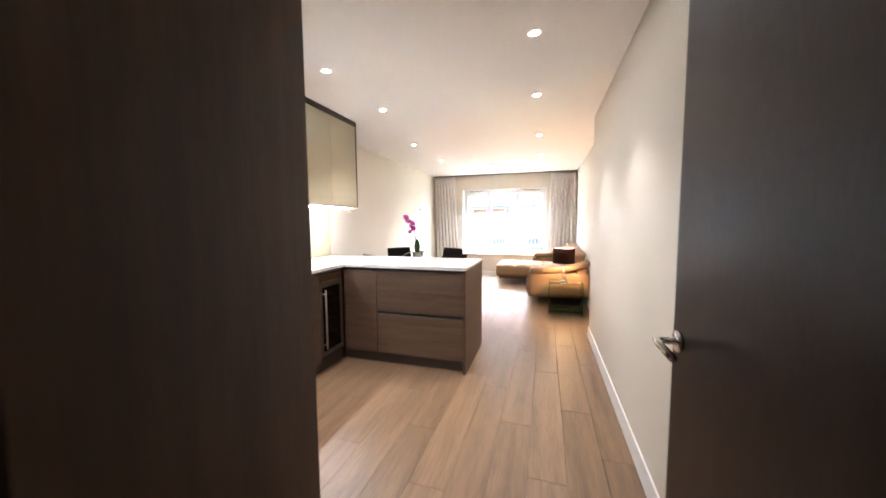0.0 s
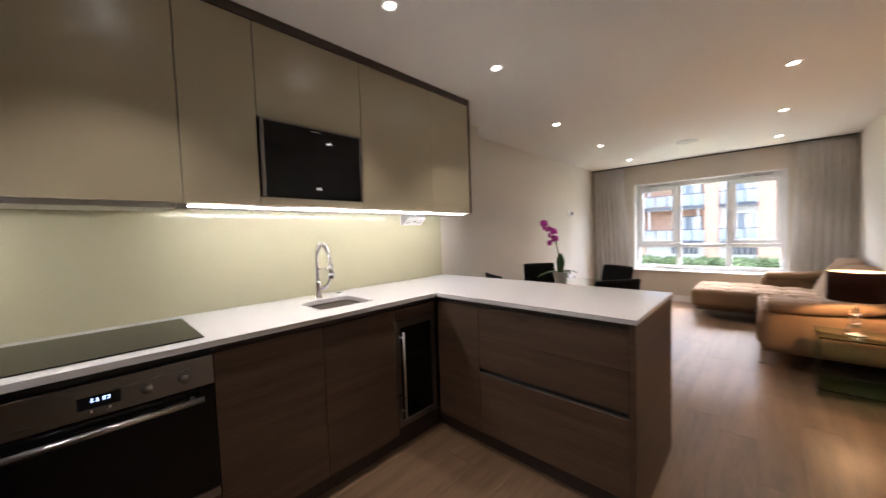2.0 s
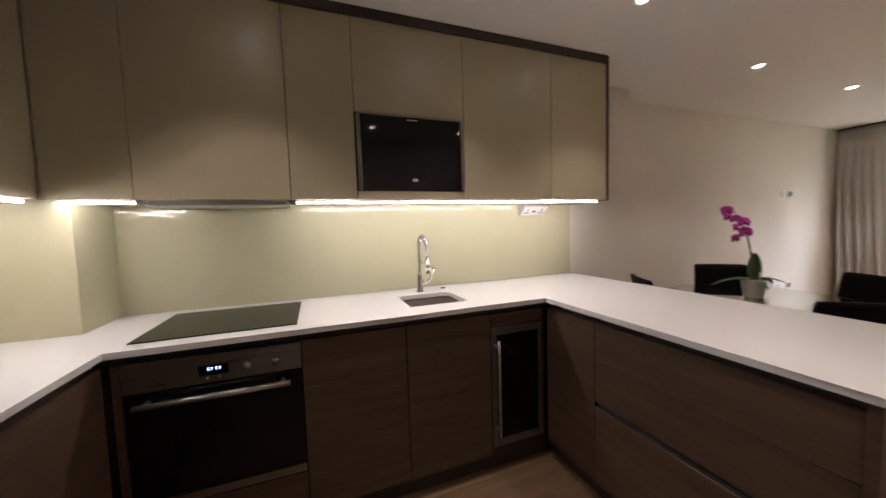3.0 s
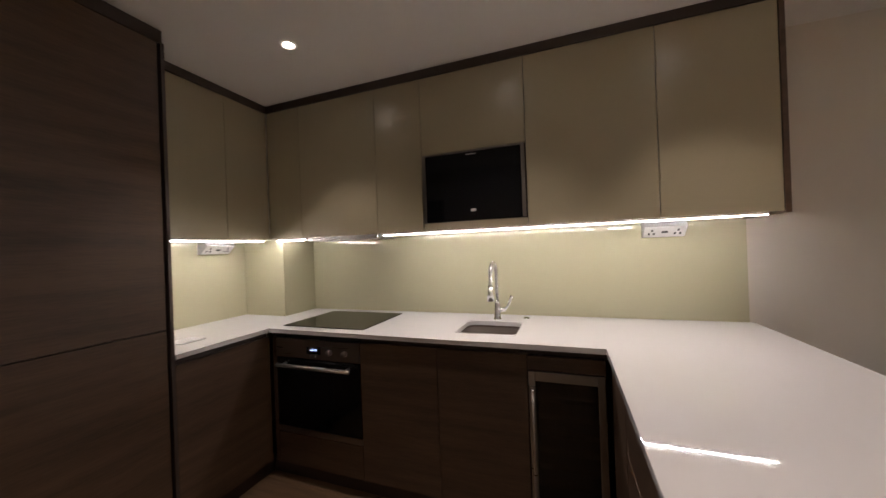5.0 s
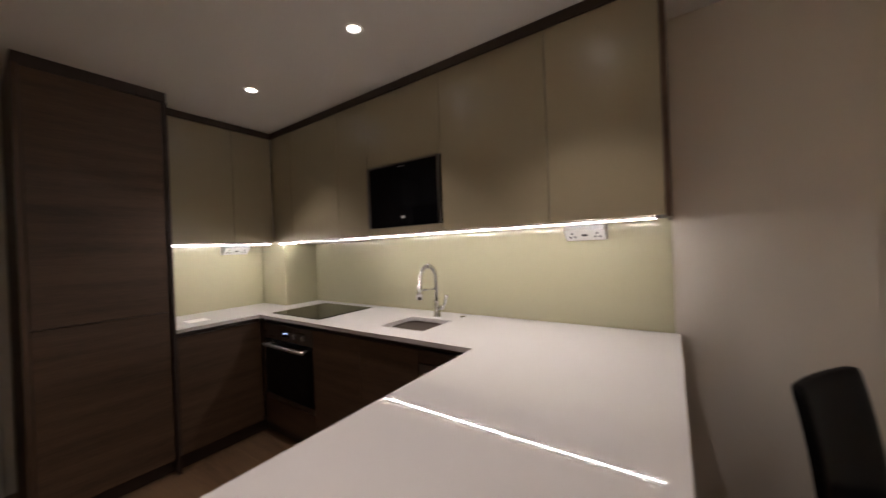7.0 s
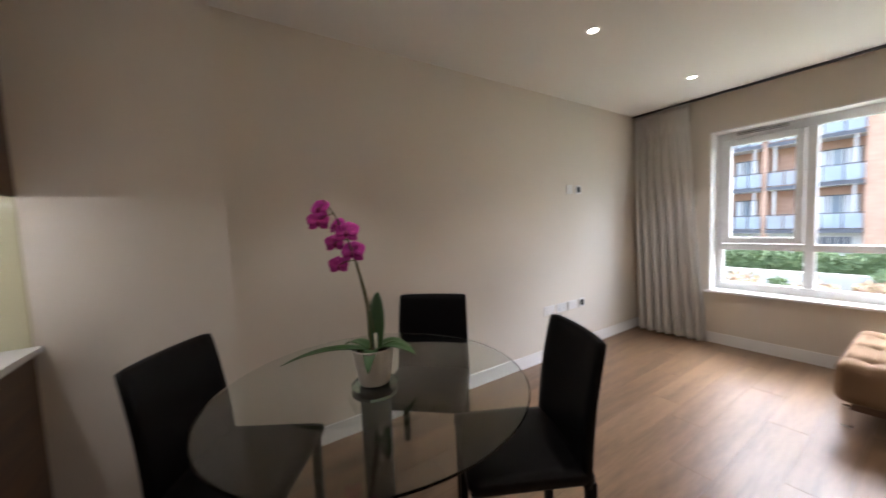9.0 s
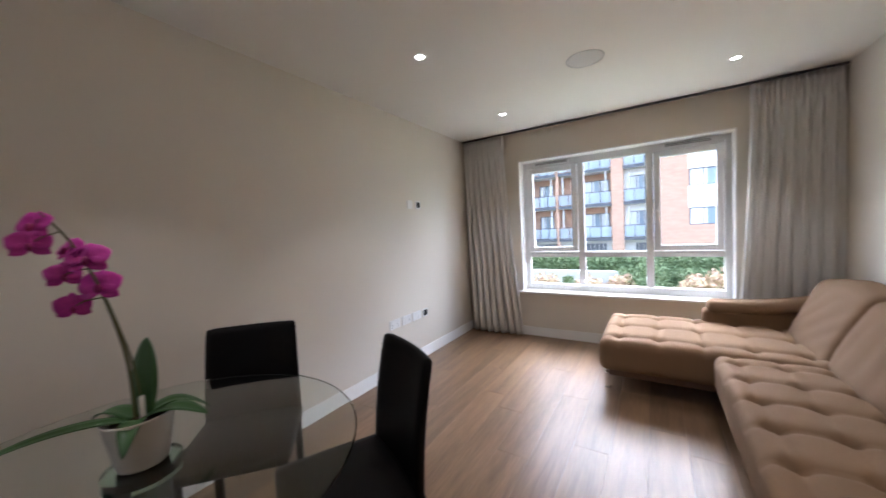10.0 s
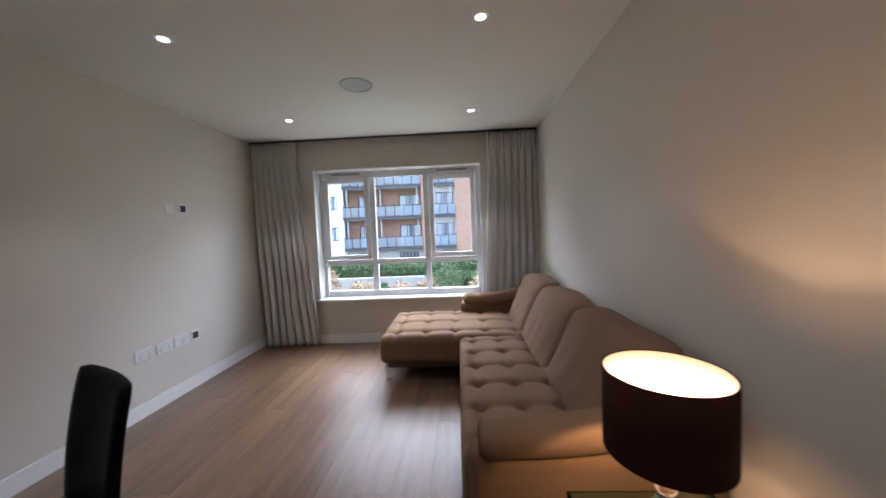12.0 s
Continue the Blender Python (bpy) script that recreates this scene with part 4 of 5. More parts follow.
def flower(at, turn, tilt, size):
    m = Matrix.Translation(at) @ pose(0, 0, 0, tilt, 0, turn)
    bm = bmesh.new()

    def petal(angle, length, width, cup):
        rows = []
        for k in range(7):
            u = k / 6
            w = width * math.sin(math.pi * (0.08 + 0.90 * u)) ** 0.75
            rows.append([(q * w, u * length, cup * (u * u) + 0.25 * abs(q) * w) for q in (-1, -0.4, 0.4, 1)])
        r = Matrix.Rotation(angle, 4, "Z")
        vs = [[bm.verts.new(m @ (r @ Vector(p))) for p in row] for row in rows]
        for a, b in zip(vs, vs[1:]):
            for k in range(3):
                bm.faces.new((a[k], a[k + 1], b[k + 1], b[k]))
    for a in (0, 125, 235):
        petal(radians(a), size * 0.95, size * 0.36, -size * 0.10)
    for a in (62, 298):
        petal(radians(a), size * 1.0, size * 0.62, -size * 0.06)
    f = part("flower", bm, PETAL, orchid, "magenta orchid flower", True)
    f.modifiers.new("thickness", "SOLIDIFY").thickness = 0.0012
    lip = bmesh.new()
    bmesh.ops.create_icosphere(lip, subdivisions=2, radius=1, matrix=m @ Matrix.Translation((0, -size * 0.15, size * 0.2)) @ Matrix.Diagonal((size * 0.14, size * 0.25, size * 0.2, 1)))
    part("lip", lip, LIP, f, "dark magenta lip", True)


# the flowers face the window side and hang from the upper stem
for k, (dx, dy, dz, turn, tilt, size) in enumerate((
        (-0.155, -0.115, 0.555, 35, 70, 0.050), (-0.140, -0.125, 0.515, 75, 80, 0.048), (-0.118, -0.070, 0.500, 20, 62, 0.046),
        (-0.060, -0.050, 0.478, 55, 66, 0.056), (-0.100, -0.085, 0.445, 90, 84, 0.042), (-0.055, -0.035, 0.415, 50, 72, 0.056),
        (-0.105, -0.075, 0.375, 70, 95, 0.044))):
    p = O + Vector((dx * 0.72, dy * 1.1, dz * 1.14))
    size *= 0.86
    near = min(stem_pts, key=lambda q: (q - p).length)
    part("flower_stalk", tube([near, near.lerp(p, 0.6) + Vector((0, 0, 0.006)), p], 0.0016, 5), STEM, orchid)
    flower(p, turn, tilt, size)

# ---------------- wall plates ----------------
def plate(y0, y1, z0, z1, label, dark=False, holes=0):
    w = thing("wall_plate", (LX, (y0 + y1) / 2, z0), label, "wall plate", "wall plates")
    pl = part("plate", block(LX + 0.0005, LX + 0.009, y0, y1, z0, z1, 0.003), PLASTIC, w)
    if dark:
        part("insert", block(LX + 0.009, LX + 0.0105, y0 + 0.014, y1 - 0.014, z0 + 0.014, z1 - 0.014), BLACK, pl, "black insert")
    for k in range(holes):
        c = y0 + (y1 - y0) * (k + 0.5) / holes
        part("rocker", block(LX + 0.009, LX + 0.0115, c - 0.009, c + 0.009, z1 - 0.028, z1 - 0.012, 0.001), PLASTIC, pl)
        part("pin_slot", block(LX + 0.009, LX + 0.0098, c - 0.014, c - 0.006, z0 + 0.018, z0 + 0.022), BLACK, pl)
        part("pin_slot", block(LX + 0.009, LX + 0.0098, c + 0.006, c + 0.014, z0 + 0.018, z0 + 0.022), BLACK, pl)
        part("pin_slot", block(LX + 0.009, LX + 0.0098, c - 0.003, c + 0.003, z0 + 0.034, z0 + 0.042), BLACK, pl)


plate(7.285, 7.37, 1.552, 1.637, "white blank wall plate")
plate(7.42, 7.505, 1.552, 1.637, "white wall plate with a black insert", True)
plate(6.925, 7.075, 0.420, 0.506, "white plastic double wall socket", holes=2)
plate(7.105, 7.25, 0.420, 0.506, "white plastic double wall socket", holes=2)
plate(7.272, 7.42, 0.420, 0.506, "white wall plate with aerial sockets", holes=1)
plate(7.447, 7.537, 0.420, 0.506, "white wall plate with a black insert", True)
sw = thing("light_switch", (RX, 1.95, 1.1), "white light switch beside the door", "switch")
swp = part("plate", block(RX - 0.009, RX - 0.0005, 1.76, 1.846, 1.06, 1.146, 0.003), PLASTIC, sw)
part("rocker", block(RX - 0.013, RX - 0.009, 1.79, 1.816, 1.083, 1.123, 0.002), PLASTIC, swp)
socket_r = thing("wall_socket", (RX2, 5.2, 0.7), "white socket on the wall by the side table", "socket")
part("plate", block(RX2 - 0.009, RX2 - 0.0005, 4.75, 4.895, 0.41, 0.496, 0.003), PLASTIC, socket_r)

# ---------------- curtains ----------------
rail = thing("curtain_rail", (-0.85, 8.50, CEIL_Z), "thin dark curtain rail along the ceiling", "curtain rail")
part("track", block(LX + 0.005, RX2 - 0.005, 8.485, 8.515, CEIL_Z - 0.018, CEIL_Z - 0.0005, 0.003), DARKMETAL, rail)


def curtain(x0, x1, x0b, x1b, pleats, seed):
    """A full-length curtain with a pleated heading; the hem spreads from x0..x1 to x0b..x1b."""
    rnd = random.Random(seed)
    c = thing("curtain", ((x0 + x1) / 2, 8.49, 0.0), "pale grey pleated full-length curtain drawn back", "curtain", "window curtains")
    ph = [rnd.uniform(-0.5, 0.5) for _ in range(pleats + 2)]
    am = [rnd.uniform(0.7, 1.25) for _ in range(pleats + 2)]
    bm = bmesh.new()
    nx, nz = pleats * 14, 44
    top, bot = CEIL_Z - 0.022, 0.012
    rows = []
    for j in range(nz + 1):
        v = j / nz
        z = top + (bot - top) * v
        spread = max(0.0, (v - 0.10) / 0.90) ** 1.2
        a, b = x0 + (x0b - x0) * spread, x1 + (x1b - x1) * spread
        amp = 0.012 + 0.019 * min(1, v * 3.2) + 0.006 * math.sin(5 * v + seed)
        row = []
        for i in range(nx + 1):
            u = i / nx
            f = u * pleats
            k = int(min(f, pleats - 1e-6))
            shift = 0.30 * v * (ph[k] * (1 - (f - k)) + ph[k + 1] * (f - k))
            w = math.sin(2 * math.pi * (f + shift))
            if v < 0.07:      # pinched heading
                w = abs(math.sin(math.pi * f * 2)) * 2 - 1
            y = 8.495 - amp * (am[k] * (1 - (f - k)) + am[k + 1] * (f - k)) * w + 0.010 * math.sin(9 * v + k)
            row.append(bm.verts.new((a + (b - a) * u + 0.010 * math.cos(4 * math.pi * (f + shift)) * min(1, 2 * v), y, z)))
        rows.append(row)
    for p, q in zip(rows, rows[1:]):
        for i in range(nx):
            bm.faces.new((p[i], p[i + 1], q[i + 1], q[i]))
    cl = part("cloth", bm, CURTAIN, c, "", True)
    cl.modifiers.new("thickness", "SOLIDIFY").thickness = 0.003
    bm = bmesh.new()
    for i in range(pleats * 2):
        x = x0 + (x1 - x0) * (i + 0.5) / (pleats * 2)
        block(x - 0.004, x + 0.004, 8.497, 8.505, CEIL_Z - 0.06, CEIL_Z - 0.016, bm=bm)
    part("hooks", bm, PLASTIC, c)


curtain(-2.505, -1.965, -2.445, -1.80, 7, 3)
curtain(0.255, 0.805, 0.150, 0.800, 7, 8)

# ---------------- sofa ----------------
def tufts(cells_x, cells_y, x0, x1, y0, y1, ztop, depth):
    """Dimples at the buttons and shallow creases between them."""
    xs_ = [x0 + (x1 - x0) * (k + 0.5) / cells_x for k in range(cells_x)]
    ys_ = [y0 + (y1 - y0) * (k + 0.5) / cells_y for k in range(cells_y)]

    def shape(p):
        q = p.copy()
        if p.z > ztop - 0.05:
            u, w = (p.x - x0) / (x1 - x0), (p.y - y0) / (y1 - y0)
            q.z += 0.018 * (4 * u * (1 - u)) ** 0.5 * (4 * w * (1 - w)) ** 0.5 if 0 < u < 1 and 0 < w < 1 else 0
            near = min((p.x - a) ** 2 + (p.y - b) ** 2 for a in xs_ for b in ys_)
            dx = min(abs(p.x - a) for a in xs_)
            dy = min(abs(p.y - b) for b in ys_)
            q.z -= depth * math.exp(-near / 0.0010) + 0.024 * math.exp(-dy / 0.022) + 0.016 * math.exp(-dx / 0.020)
        return q
    return shape


sofa = thing("corner_sofa", (0.3, 7.0, 0), "taupe brown fabric corner sofa with a button-tufted chaise", "sofa")
# chaise towards the window, seat along the wall
part("chaise_seat", soft_box(-0.825, 0.50, 7.43, 8.36, 0.17, 0.415, 0.055, 0.017, tufts(5, 3, -0.825, 0.50, 7.43, 8.36, 0.415, 0.045)), FABRIC, sofa, "tufted chaise seat", True)
part("seat", soft_box(-0.125, 0.50, 5.88, 7.425, 0.17, 0.415, 0.055, 0.017, tufts(3, 6, -0.125, 0.50, 5.88, 7.425, 0.415, 0.045)), FABRIC, sofa, "tufted seat", True)
part("base_frame", block(-0.76, 0.78, 7.48, 8.34, 0.125, 0.172, 0.004), PIPING, sofa)
part("base_frame", block(-0.07, 0.78, 5.86, 7.475, 0.125, 0.172, 0.004), PIPING, sofa)


part("back_frame", soft_box(0.62, 0.79, 5.74, 8.38, 0.17, 0.62, 0.05, 0.06), FABRIC, sofa, "", True)


def back_cushion(y0, y1, zt, seed):
    rnd = random.Random(seed)
    px, py = rnd.uniform(0, 6), rnd.uniform(0, 6)

    def shape(p):
        q = p.copy()
        u = (p.y - y0) / (y1 - y0)
        h = (p.z - 0.37) / (zt - 0.37)
        puff = max(0, 4 * u * (1 - u)) ** 0.5 * max(0, 4 * h * (1 - h)) ** 0.5
        side_n = -1 if p.x < 0.50 else 0.4
        q.x += side_n * 0.045 * puff + 0.20 * h
        q.z += 0.030 * max(0, 4 * u * (1 - u)) ** 0.6 * max(0, h)
        fold = math.sin(17 * (p.y + 0.9 * p.z) + px + 2.0 * math.sin(6 * p.z + py))
        q.x += 0.006 * math.sin(13 * p.y + px) * math.sin(9 * p.z + py) + 0.007 * abs(fold) ** 3 * max(0.0, 1 - abs(2 * h - 0.9))
        q.z += 0.006 * math.sin(11 * p.y + py) * max(0.0, h)
        return q
    part("back_cushion", soft_box(0.40, 0.575, y0, y1, 0.37, zt, 0.045, 0.02, shape), FABRIC, sofa, "plump loose back cushion", True)


back_cushion(5.90, 6.70, 0.80, 1)
back_cushion(6.71, 7.50, 0.80, 2)
back_cushion(7.51, 8.22, 0.82, 3)


def arm(y0, y1, x0, mirror):
    def shape(p):
        q = p.copy()
        u = max(0.0, min(1.0, (p.x - x0) / (0.80 - x0)))
        lift = 0.13 * u ** 2.6
        if p.z > 0.45:
            q.z += lift
            q.y += mirror * 0.03 * (p.z - 0.45) / 0.2
        return q
    a = part("armrest", soft_box(x0, 0.80, y0, y1, 0.50, 0.605, 0.045, 0.03, shape), FABRIC, sofa, "padded armrest rising to the back", True)
    ys = (y0 + 0.03, y0 + 0.13) if mirror < 0 else (y1 - 0.13, y1 - 0.03)
    part("arm_panel", soft_box(x0 - 0.035, 0.80, ys[0] - 0.015, ys[1] + 0.015, 0.15, 0.535, 0.045, 0.04), FABRIC, a, "", True)


arm(5.725, 5.905, -0.06, -1)
arm(8.20, 8.38, -0.07, 1)
for x, y in ((-0.775, 7.53), (-0.775, 8.27), (-0.08, 5.86), (0.70, 5.86), (0.70, 8.27)):
    lg = part("leg", block(x - 0.018, x + 0.018, y - 0.018, y + 0.018, 0.008, 0.13, 0.003), CHROME, sofa, "slim chrome leg")
    part("foot", block(x - 0.022, x + 0.022, y - 0.022, y + 0.022, 0, 0.008, 0.002), CHROME, lg)

# ---------------- side table and lamp ----------------
cube = thing("side_table", (0.44, 5.47, 0), "green-tinted glass side table shaped as an open cube", "side table")
GX0, GX1, GY0, GY1, GZ = 0.215, 0.665, 5.27, 5.67, 0.45
part("top", block(GX0, GX1, GY0, GY1, GZ - 0.012, GZ, 0.002), GREENGLASS, cube)
part("side_panel", block(GX0, GX0 + 0.012, GY0, GY1, 0.0, GZ - 0.0125, 0.002), GREENGLASS, cube)
part("side_panel", block(GX1 - 0.012, GX1, GY0, GY1, 0.0, GZ - 0.0125, 0.002), GREENGLASS, cube)
part("shelf", block(GX0 + 0.0125, GX1 - 0.0125, GY0, GY1, 0.05, 0.06, 0.002), GREENGLASS, cube)
LP = (0.415, 5.48, GZ + 0.001)
lamp = thing("table_lamp", LP, "lit table lamp with dark plum drum shade and glass stem", "lamp")
part("base", lathe([(0.0, 0.0), (0.055, 0.0), (0.055, 0.010), (0.015, 0.016), (0.0, 0.016)], LP, 28), CHROME, lamp, "", True)
for k in range(3):
    r = 0.036 - 0.004 * k
    z = 0.050 + k * 0.060
    part("ball", lathe([(max(0.0, r * math.sin(math.pi * q / 12)), z - r * math.cos(math.pi * q / 12)) for q in range(13)], LP, 24), CRYSTAL, lamp, "clear glass ball", True)
part("rod", rod((LP[0], LP[1], LP[2] + 0.19), (LP[0], LP[1], LP[2] + 0.275), 0.005, 10), CHROME, lamp)
SR = 0.148
shade = part("shade", lathe([(SR, 0.262), (SR, 0.475), (SR - 0.0015, 0.4765), (SR - 0.003, 0.475), (SR - 0.003, 0.262), (SR, 0.262)], LP, 56, cap=False), SHADE_OUT, lamp, "dark plum drum shade", True)
part("lining", lathe([(SR - 0.0035, 0.263), (SR - 0.0035, 0.474), (SR - 0.0045, 0.474), (SR - 0.0045, 0.263), (SR - 0.0035, 0.263)], LP, 56, cap=False), SHADE_IN, shade, "cream lining", True)
bulb = bmesh.new()
bmesh.ops.create_uvsphere(bulb, u_segments=16, v_segments=10, radius=0.024, matrix=Matrix.Translation((LP[0], LP[1], LP[2] + 0.290)))
part("bulb", bulb, BULB, lamp, "glowing bulb", True)
bulb_light = bpy.data.lights.new("bulb_light", "POINT")
bulb_light.energy, bulb_light.color, bulb_light.shadow_soft_size = LAMP_WATTS, (1.0, 0.55, 0.25), 0.014
bl = new("bulb_light", bulb_light)
bl.parent = lamp
bl.location = (0, 0, 0.36)

# ---------------- outside ----------------
GZ0 = -2.2
structure("ground", block(-300, 300, 9.4, 600, GZ0 - 0.2, GZ0), GROUND, "planted garden ground")
structure("pavement", block(-60, 60, 27.0, 33.5, GZ0, GZ0 + 0.06), PATH_M, "pale paved path along the flats")


def leafy(name, label, mat, x0, x1, y0, y1, z0, z1, count, size, seed, mound=False, cat="hedge"):
    """A dense mass of small leaves over a dark core, with an uneven outline."""
    rnd = random.Random(seed)
    h = thing(name, ((x0 + x1) / 2, (y0 + y1) / 2, z0), label, cat, "garden planting")
    verts, faces = [], []
    for _ in range(count):
        if mound:
            a, e = rnd.uniform(0, 2 * math.pi), math.acos(rnd.uniform(0, 1))
            rr = rnd.uniform(0.75, 1.08)
            p = Vector(((x0 + x1) / 2 + (x1 - x0) / 2 * rr * math.sin(e) * math.cos(a), (y0 + y1) / 2 + (y1 - y0) / 2 * rr * math.sin(e) * math.sin(a), z0 + (z1 - z0) * rr * math.cos(e)))
        else:
            f = rnd.random()
            p = Vector((rnd.uniform(x0, x1), rnd.uniform(y0, y1) if f < 0.5 else y0, z1 if f < 0.5 else rnd.uniform(z0, z1)))
            p += Vector((rnd.gauss(0, 0.04), rnd.gauss(0, 0.05), rnd.gauss(0, 0.05)))
        d = Vector((rnd.gauss(0, 1), rnd.gauss(0, 1), rnd.gauss(0.4, 1))).normalized()
        s = d.orthogonal().normalized()
        l = size * rnd.uniform(0.6, 1.4)
        i = len(verts)
        verts += [p, p + d * l * 0.5 + s * l * 0.28, p + d * l, p + d * l * 0.5 - s * l * 0.28]
        faces.append((i, i + 1, i + 2, i + 3))
    me = bpy.data.meshes.new("leaves")
    o = Vector(h.location)
    me.from_pydata([tuple(v - o) for v in verts], [], faces)
    me.materials.append(mat)
    lv_ = new("leaves", me)
    lv_.parent = h
    lv_["kind"] = "stuff"
    if not mound:
        part("core", soft_box(x0 + 0.08, x1 - 0.08, y0 + 0.08, y1 - 0.08, z0, z1 - 0.08, 0.1, 0.5), HEDGE, h, "dense dark inside")
    else:
        bm = bmesh.new()
        bmesh.ops.create_icosphere(bm, subdivisions=2, radius=1, matrix=Matrix.Translation(((x0 + x1) / 2, (y0 + y1) / 2, z0)) @ Matrix.Diagonal(((x1 - x0) * 0.36, (y1 - y0) * 0.36, (z1 - z0) * 0.74, 1)))
        for v in bm.verts:
            v.co += Vector((rnd.gauss(0, 0.04), rnd.gauss(0, 0.04), rnd.gauss(0, 0.04)))
        part("core", bm, mat, h, "twiggy inside")


leafy("hedge", "long clipped green hedge along the path", HEDGE, -26, 14, 25.4, 26.4, GZ0, -0.75, 16000, 0.22, 11)
leafy("hedge", "short clipped green hedge before the lawn", HEDGE, -1.9, 6.0, 22.2, 23.2, GZ0, -1.10, 6000, 0.17, 13)
leafy("hedge", "short clipped green hedge before the lawn", HEDGE, -17, -9.6, 21.6, 22.6, GZ0, -1.05, 6000, 0.17, 14)
rb = random.Random(5)
for k in range(13):
    x = -9.5 + k * 1.0 + rb.uniform(-0.3, 0.3)
    y = 19.4 + rb.uniform(-0.9, 1.0)
    w = rb.uniform(0.5, 0.9)
    leafy("shrub", "low bushy shrub with reddish and yellow-green leaves", SHRUB if k % 3 else HEDGE, x - w, x + w, y - w, y + w, GZ0, GZ0 + rb.uniform(1.35, 1.9) * (0.72 if -4.2 < x < -1.2 else 1.0), 1100, 0.16, 30 + k, True, "shrub")
gw = thing("garden_wall", (-3, 24.0, GZ0), "low pale concrete planter wall in the garden", "wall")
part("wall", block(-16, 8, 23.85, 24.15, GZ0, -1.22, 0.02), CONCRETE, gw)
gp = thing("timber_post", (-3.5, 17.3, GZ0), "small dark timber post in the planting", "post")
part("post", block(-3.62, -3.38, 17.2, 17.44, GZ0, -0.9, 0.01), DARKMETAL, gp)

# block of flats across the garden
BY = 37.5
flats = thing("apartment_building", (-6, BY, GZ0), "brick and white render flats with glazed balconies", "building")
SL = [-0.15 + 3.05 * k for k in range(0, 5)]


def facade_wall(x0, x1, y, mat, holes):
    """A wall with real openings: holes are (x0, x1, z0, z1), side by side or stacked."""
    xs_ = sorted({x0, x1, *[h[0] for h in holes], *[h[1] for h in holes]})
    zs_ = sorted({GZ0, 15.0, *[h[2] for h in holes], *[h[3] for h in holes]})
    bm = bmesh.new()
    for a, b in zip(xs_, xs_[1:]):
        for c, d in zip(zs_, zs_[1:]):
            if not any(h[0] <= a and b <= h[1] and h[2] <= c and d <= h[3] for h in holes):
                block(a, b, y, y + 0.35, c, d, bm=bm)
    part("wall", bm, mat, flats)


def far_window(x0, x1, y, z0, z1, lights=2, curtains=True):
    w = part("window", block(x0, x1, y + 0.12, y + 0.18, z0, z0 + 0.07), DARKMETAL, flats, "dark framed window")
    part("frame", block(x0, x1, y + 0.12, y + 0.18, z1 - 0.07, z1), DARKMETAL, w)
    n = lights
    for k in range(n + 1):
        x = x0 + (x1 - x0 - 0.07) * k / n
        part("frame", block(x, x + 0.07, y + 0.12, y + 0.18, z0 + 0.07, z1 - 0.07), DARKMETAL, w)
    part("pane", block(x0 + 0.07, x1 - 0.07, y + 0.15, y + 0.16, z0 + 0.07, z1 - 0.07), FARGLASS, w)
    if curtains:
        part("net", block(x0 + 0.1, x0 + (x1 - x0) * 0.42, y + 0.135, y + 0.145, z0 + 0.07, z1 - 0.07), NET, w, "pale net curtain")
        part("net", block(x0 + (x1 - x0) * 0.62, x1 - 0.1, y + 0.135, y + 0.145, z0 + 0.07, z1 - 0.07), NET, w, "pale net curtain")


def balcony_bay(x0, x1, wall_mat, door0, door1, deep=1.5):
    hs = [(door0, door1, z + 0.15, z + 2.35) for z in SL[:5]]
    facade_wall(x0, x1, BY + deep, wall_mat, hs)
    for z in SL[:5]:
        far_window(door0, door1, BY + deep, z + 0.15, z + 2.35, 3)
        bal = part("balcony", block(x0, x1, BY - 0.25, BY + deep - 0.002, z - 0.13, z + 0.10), DARKMETAL, flats, "balcony with a glazed rail")
        part("soffit", block(x0 + 0.05, x1 - 0.05, BY - 0.2, BY + deep - 0.01, z - 0.16, z - 0.131), CONCRETE, bal)
        part("handrail", block(x0, x1, BY - 0.22, BY - 0.16, z + 1.12, z + 1.18), DARKMETAL, bal)
        n = max(2, int(round((x1 - x0) / 0.85)))
        for k in range(n):
            a = x0 + (x1 - x0) * k / n
            b = x0 + (x1 - x0) * (k + 1) / n
            part("post", block(a + 0.01, a + 0.055, BY - 0.21, BY - 0.17, z + 0.10, z + 1.12), DARKMETAL, bal)
            part("glass_panel", block(a + 0.075, b - 0.02, BY - 0.195, BY - 0.185, z + 0.18, z + 1.08), glass_rail, bal)
        part("column", block(x0 + 0.35, x0 + 0.47, BY - 0.12, BY + 0.0, z + 0.10, z + 2.90), CONCRETE, bal)
        part("column", block(x1 - 0.47, x1 - 0.35, BY - 0.12, BY + 0.0, z + 0.10, z + 2.90), CONCRETE, bal)


glass_rail = glass("balcony_glass", (0.66, 0.72, 0.77), 0.35, ior=1.15)
glass_rail.node_tree.nodes["Principled BSDF"].inputs["Transmission Weight"].default_value = 0.75


def pier(x0, x1, mat=None):
    part("pier", block(x0, x1, BY - 0.05, BY + 1.85, GZ0, 15.0), mat or BRICK, flats)


def windowed(x0, x1, mat, wx0, wx1, bands=False):
    hs = [(wx0, wx1, z + 0.95, z + 2.3) for z in SL[:5]]
    facade_wall(x0, x1, BY, mat, hs)
    for z in SL[:5]:
        far_window(wx0, wx1, BY, z + 0.95, z + 2.3, 3)
        if bands:
            part("render_band", block(wx0 - 0.05, x1, BY - 0.03, BY - 0.001, z + 2.3, z + 4.0), RENDER, flats, "white render band")


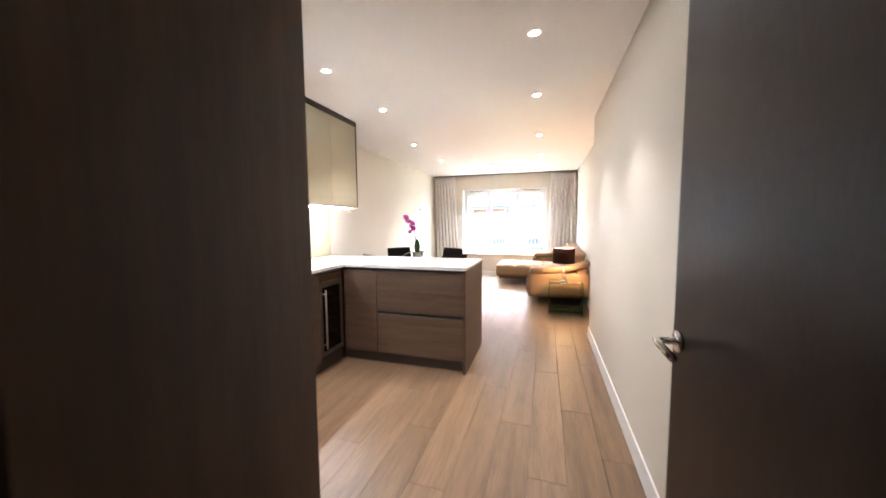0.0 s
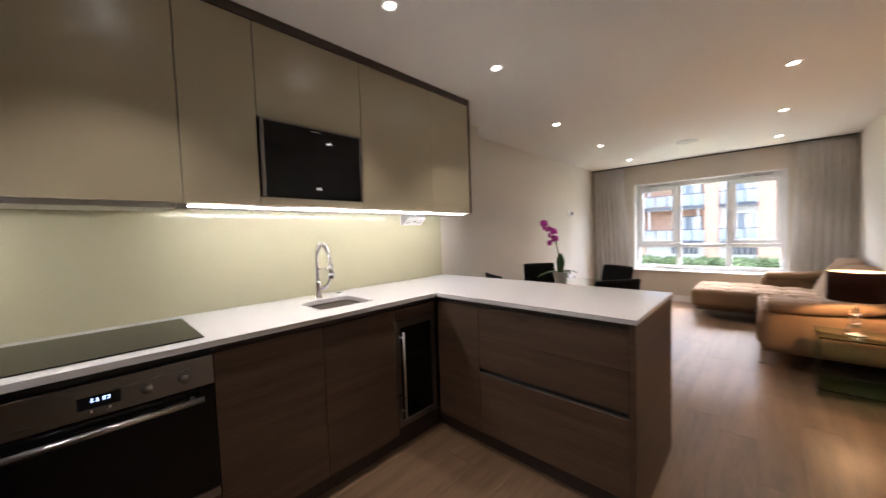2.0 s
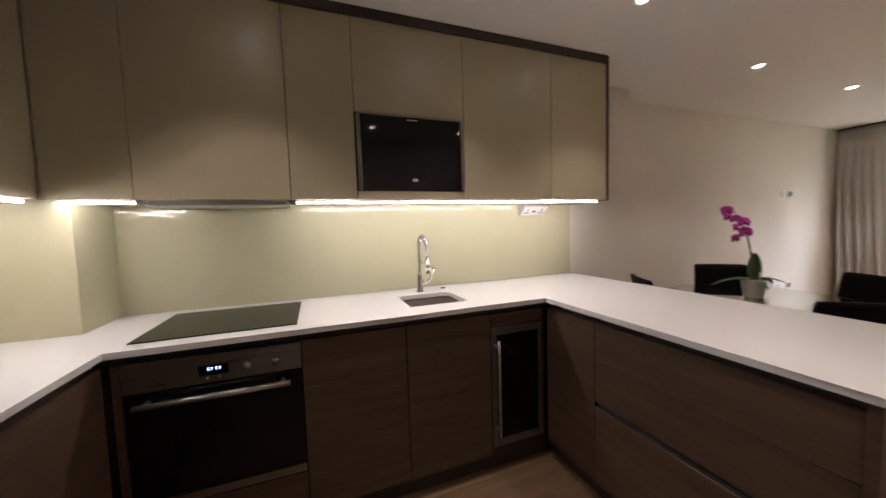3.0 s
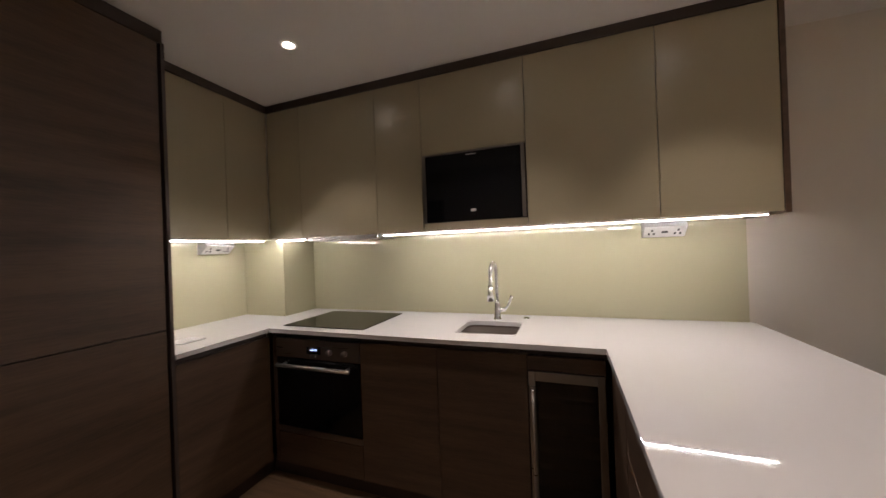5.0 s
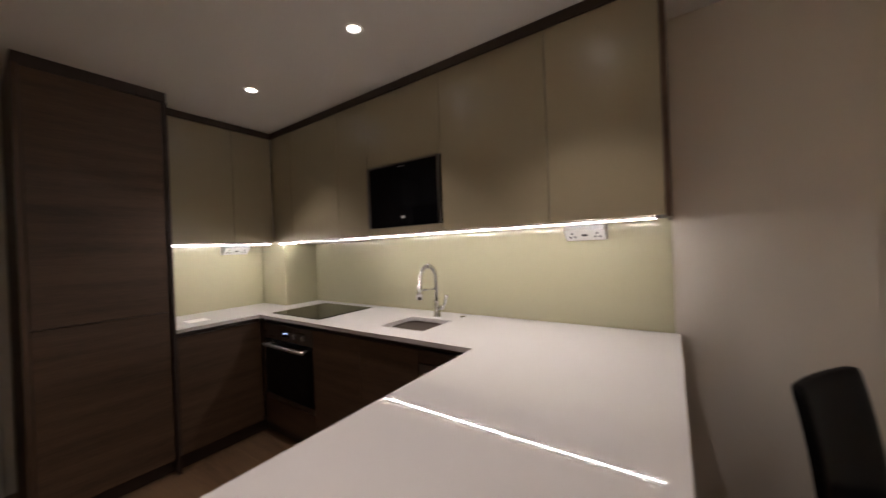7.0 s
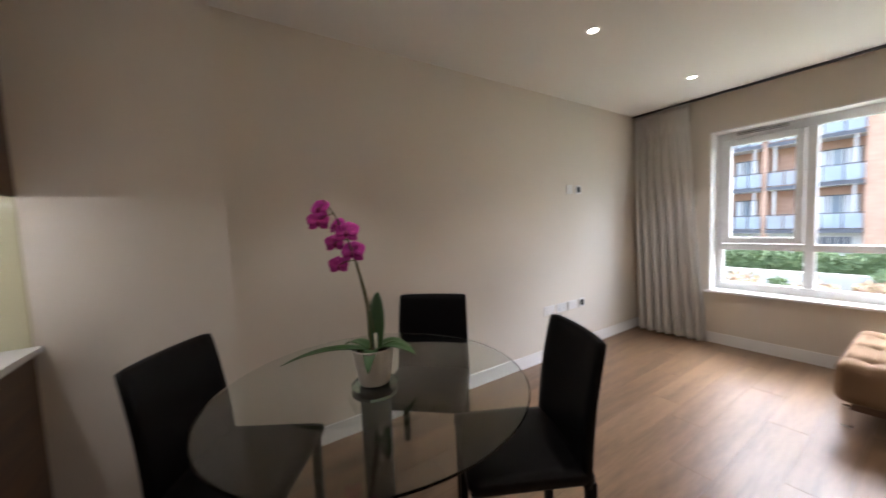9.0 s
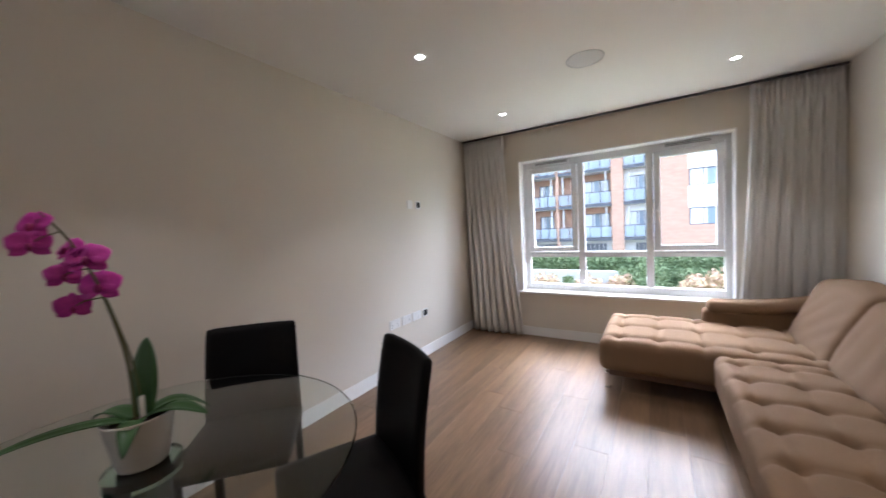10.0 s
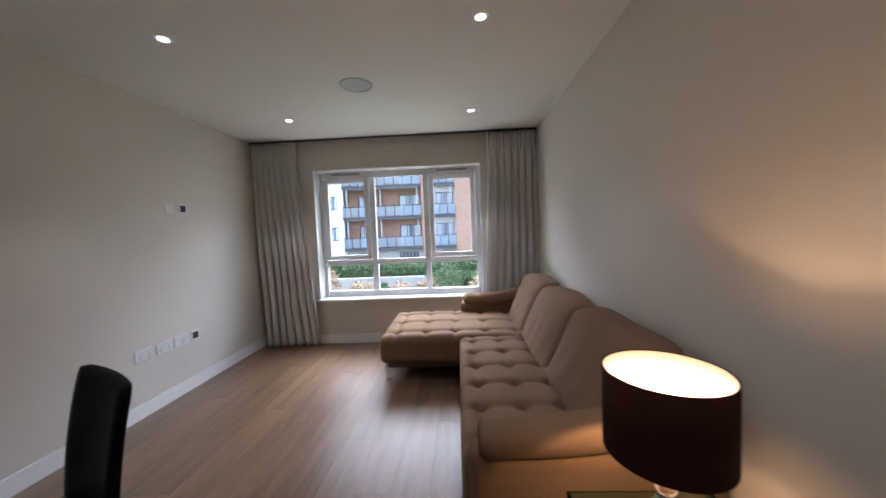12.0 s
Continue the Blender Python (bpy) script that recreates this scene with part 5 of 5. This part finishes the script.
windowed(-34.0, -26.2, BRICK, -31.0, -29.0)
balcony_bay(-26.2, -21.6, BRICK, -25.0, -22.6)
pier(-21.6, -20.6)
windowed(-20.6, -15.6, BRICK, -18.6, -17.2)
windowed(-15.6, -11.4, RENDER, -13.0, -12.0)
balcony_bay(-11.4, -8.3, BRICK, -10.3, -8.9)
pier(-8.3, -8.05)
balcony_bay(-8.05, -3.6, BRICK, -6.1, -3.9)
pier(-3.6, -2.65)
balcony_bay(-2.65, -0.3, RENDER, -2.3, -0.5, 0.8)
pier(-0.3, 1.5)
windowed(1.5, 6.0, BRICK, 1.9, 4.6, True)
windowed(6.0, 22.0, BRICK, 9.0, 11.0)
part("roof", block(-34.3, 22.3, BY - 0.4, BY + 9, 15.0, 15.35), DARKMETAL, flats, "flat dark roof edge")
part("base_course", block(-34.0, 22.0, BY + 0.36, BY + 0.72, GZ0, -0.30), CONCRETE, flats, "pale rendered basement wall")
for vx in (-10.2, -6.0, -1.8):
    grate = part("basement_window", block(vx, vx + 1.9, BY + 0.30, BY + 0.355, -1.15, -0.55), DARKMETAL, flats, "dark barred basement window")
    for k in range(5):
        part("bar", block(vx + 0.2 + k * 0.36, vx + 0.24 + k * 0.36, BY + 0.26, BY + 0.299, -1.12, -0.58), CONCRETE, grate)
part("rear", block(-34.0, 22.0, BY + 2.6, BY + 9, GZ0, 15.0), CONCRETE, flats)

# ---------------- floor planks ----------------
floor_ob = bpy.data.objects["floor"]
rp = random.Random(77)
PW, PL = 0.192, 1.285
plank_mesh = {}


def plank(x0, y0, w, l):
    key = (round(w, 3), round(l, 3))
    if key not in plank_mesh:
        bm = block(-w / 2 + 0.0005, w / 2 - 0.0005, -l / 2 + 0.0005, l / 2 - 0.0005, -0.012, 0.0)
        top_e = [e for e in bm.edges if e.verts[0].co.z > -0.001 and e.verts[1].co.z > -0.001]
        bmesh.ops.bevel(bm, geom=top_e, offset=0.0008, segments=1, affect="EDGES")
        me = bpy.data.meshes.new("plank")
        bm.to_mesh(me)
        bm.free()
        me.materials.append(FLOOR)
        plank_mesh[key] = me
    p = new("plank", plank_mesh[key])
    p.parent = floor_ob
    p.location = (x0 + w / 2, y0 + l / 2, 0)


x = -2.60
offs = (0.0, 0.45, 0.9, 0.2, 0.65, 1.1)
k = 0
while x < 1.0:
    y = -0.85 - offs[k % 6]
    while y < WY:
        a, b = max(y, -0.85), min(y + PL, WY + 0.02)
        if b - a > 0.05:
            plank(x, a, PW, b - a)
        y += PL
    x += PW
    k += 1
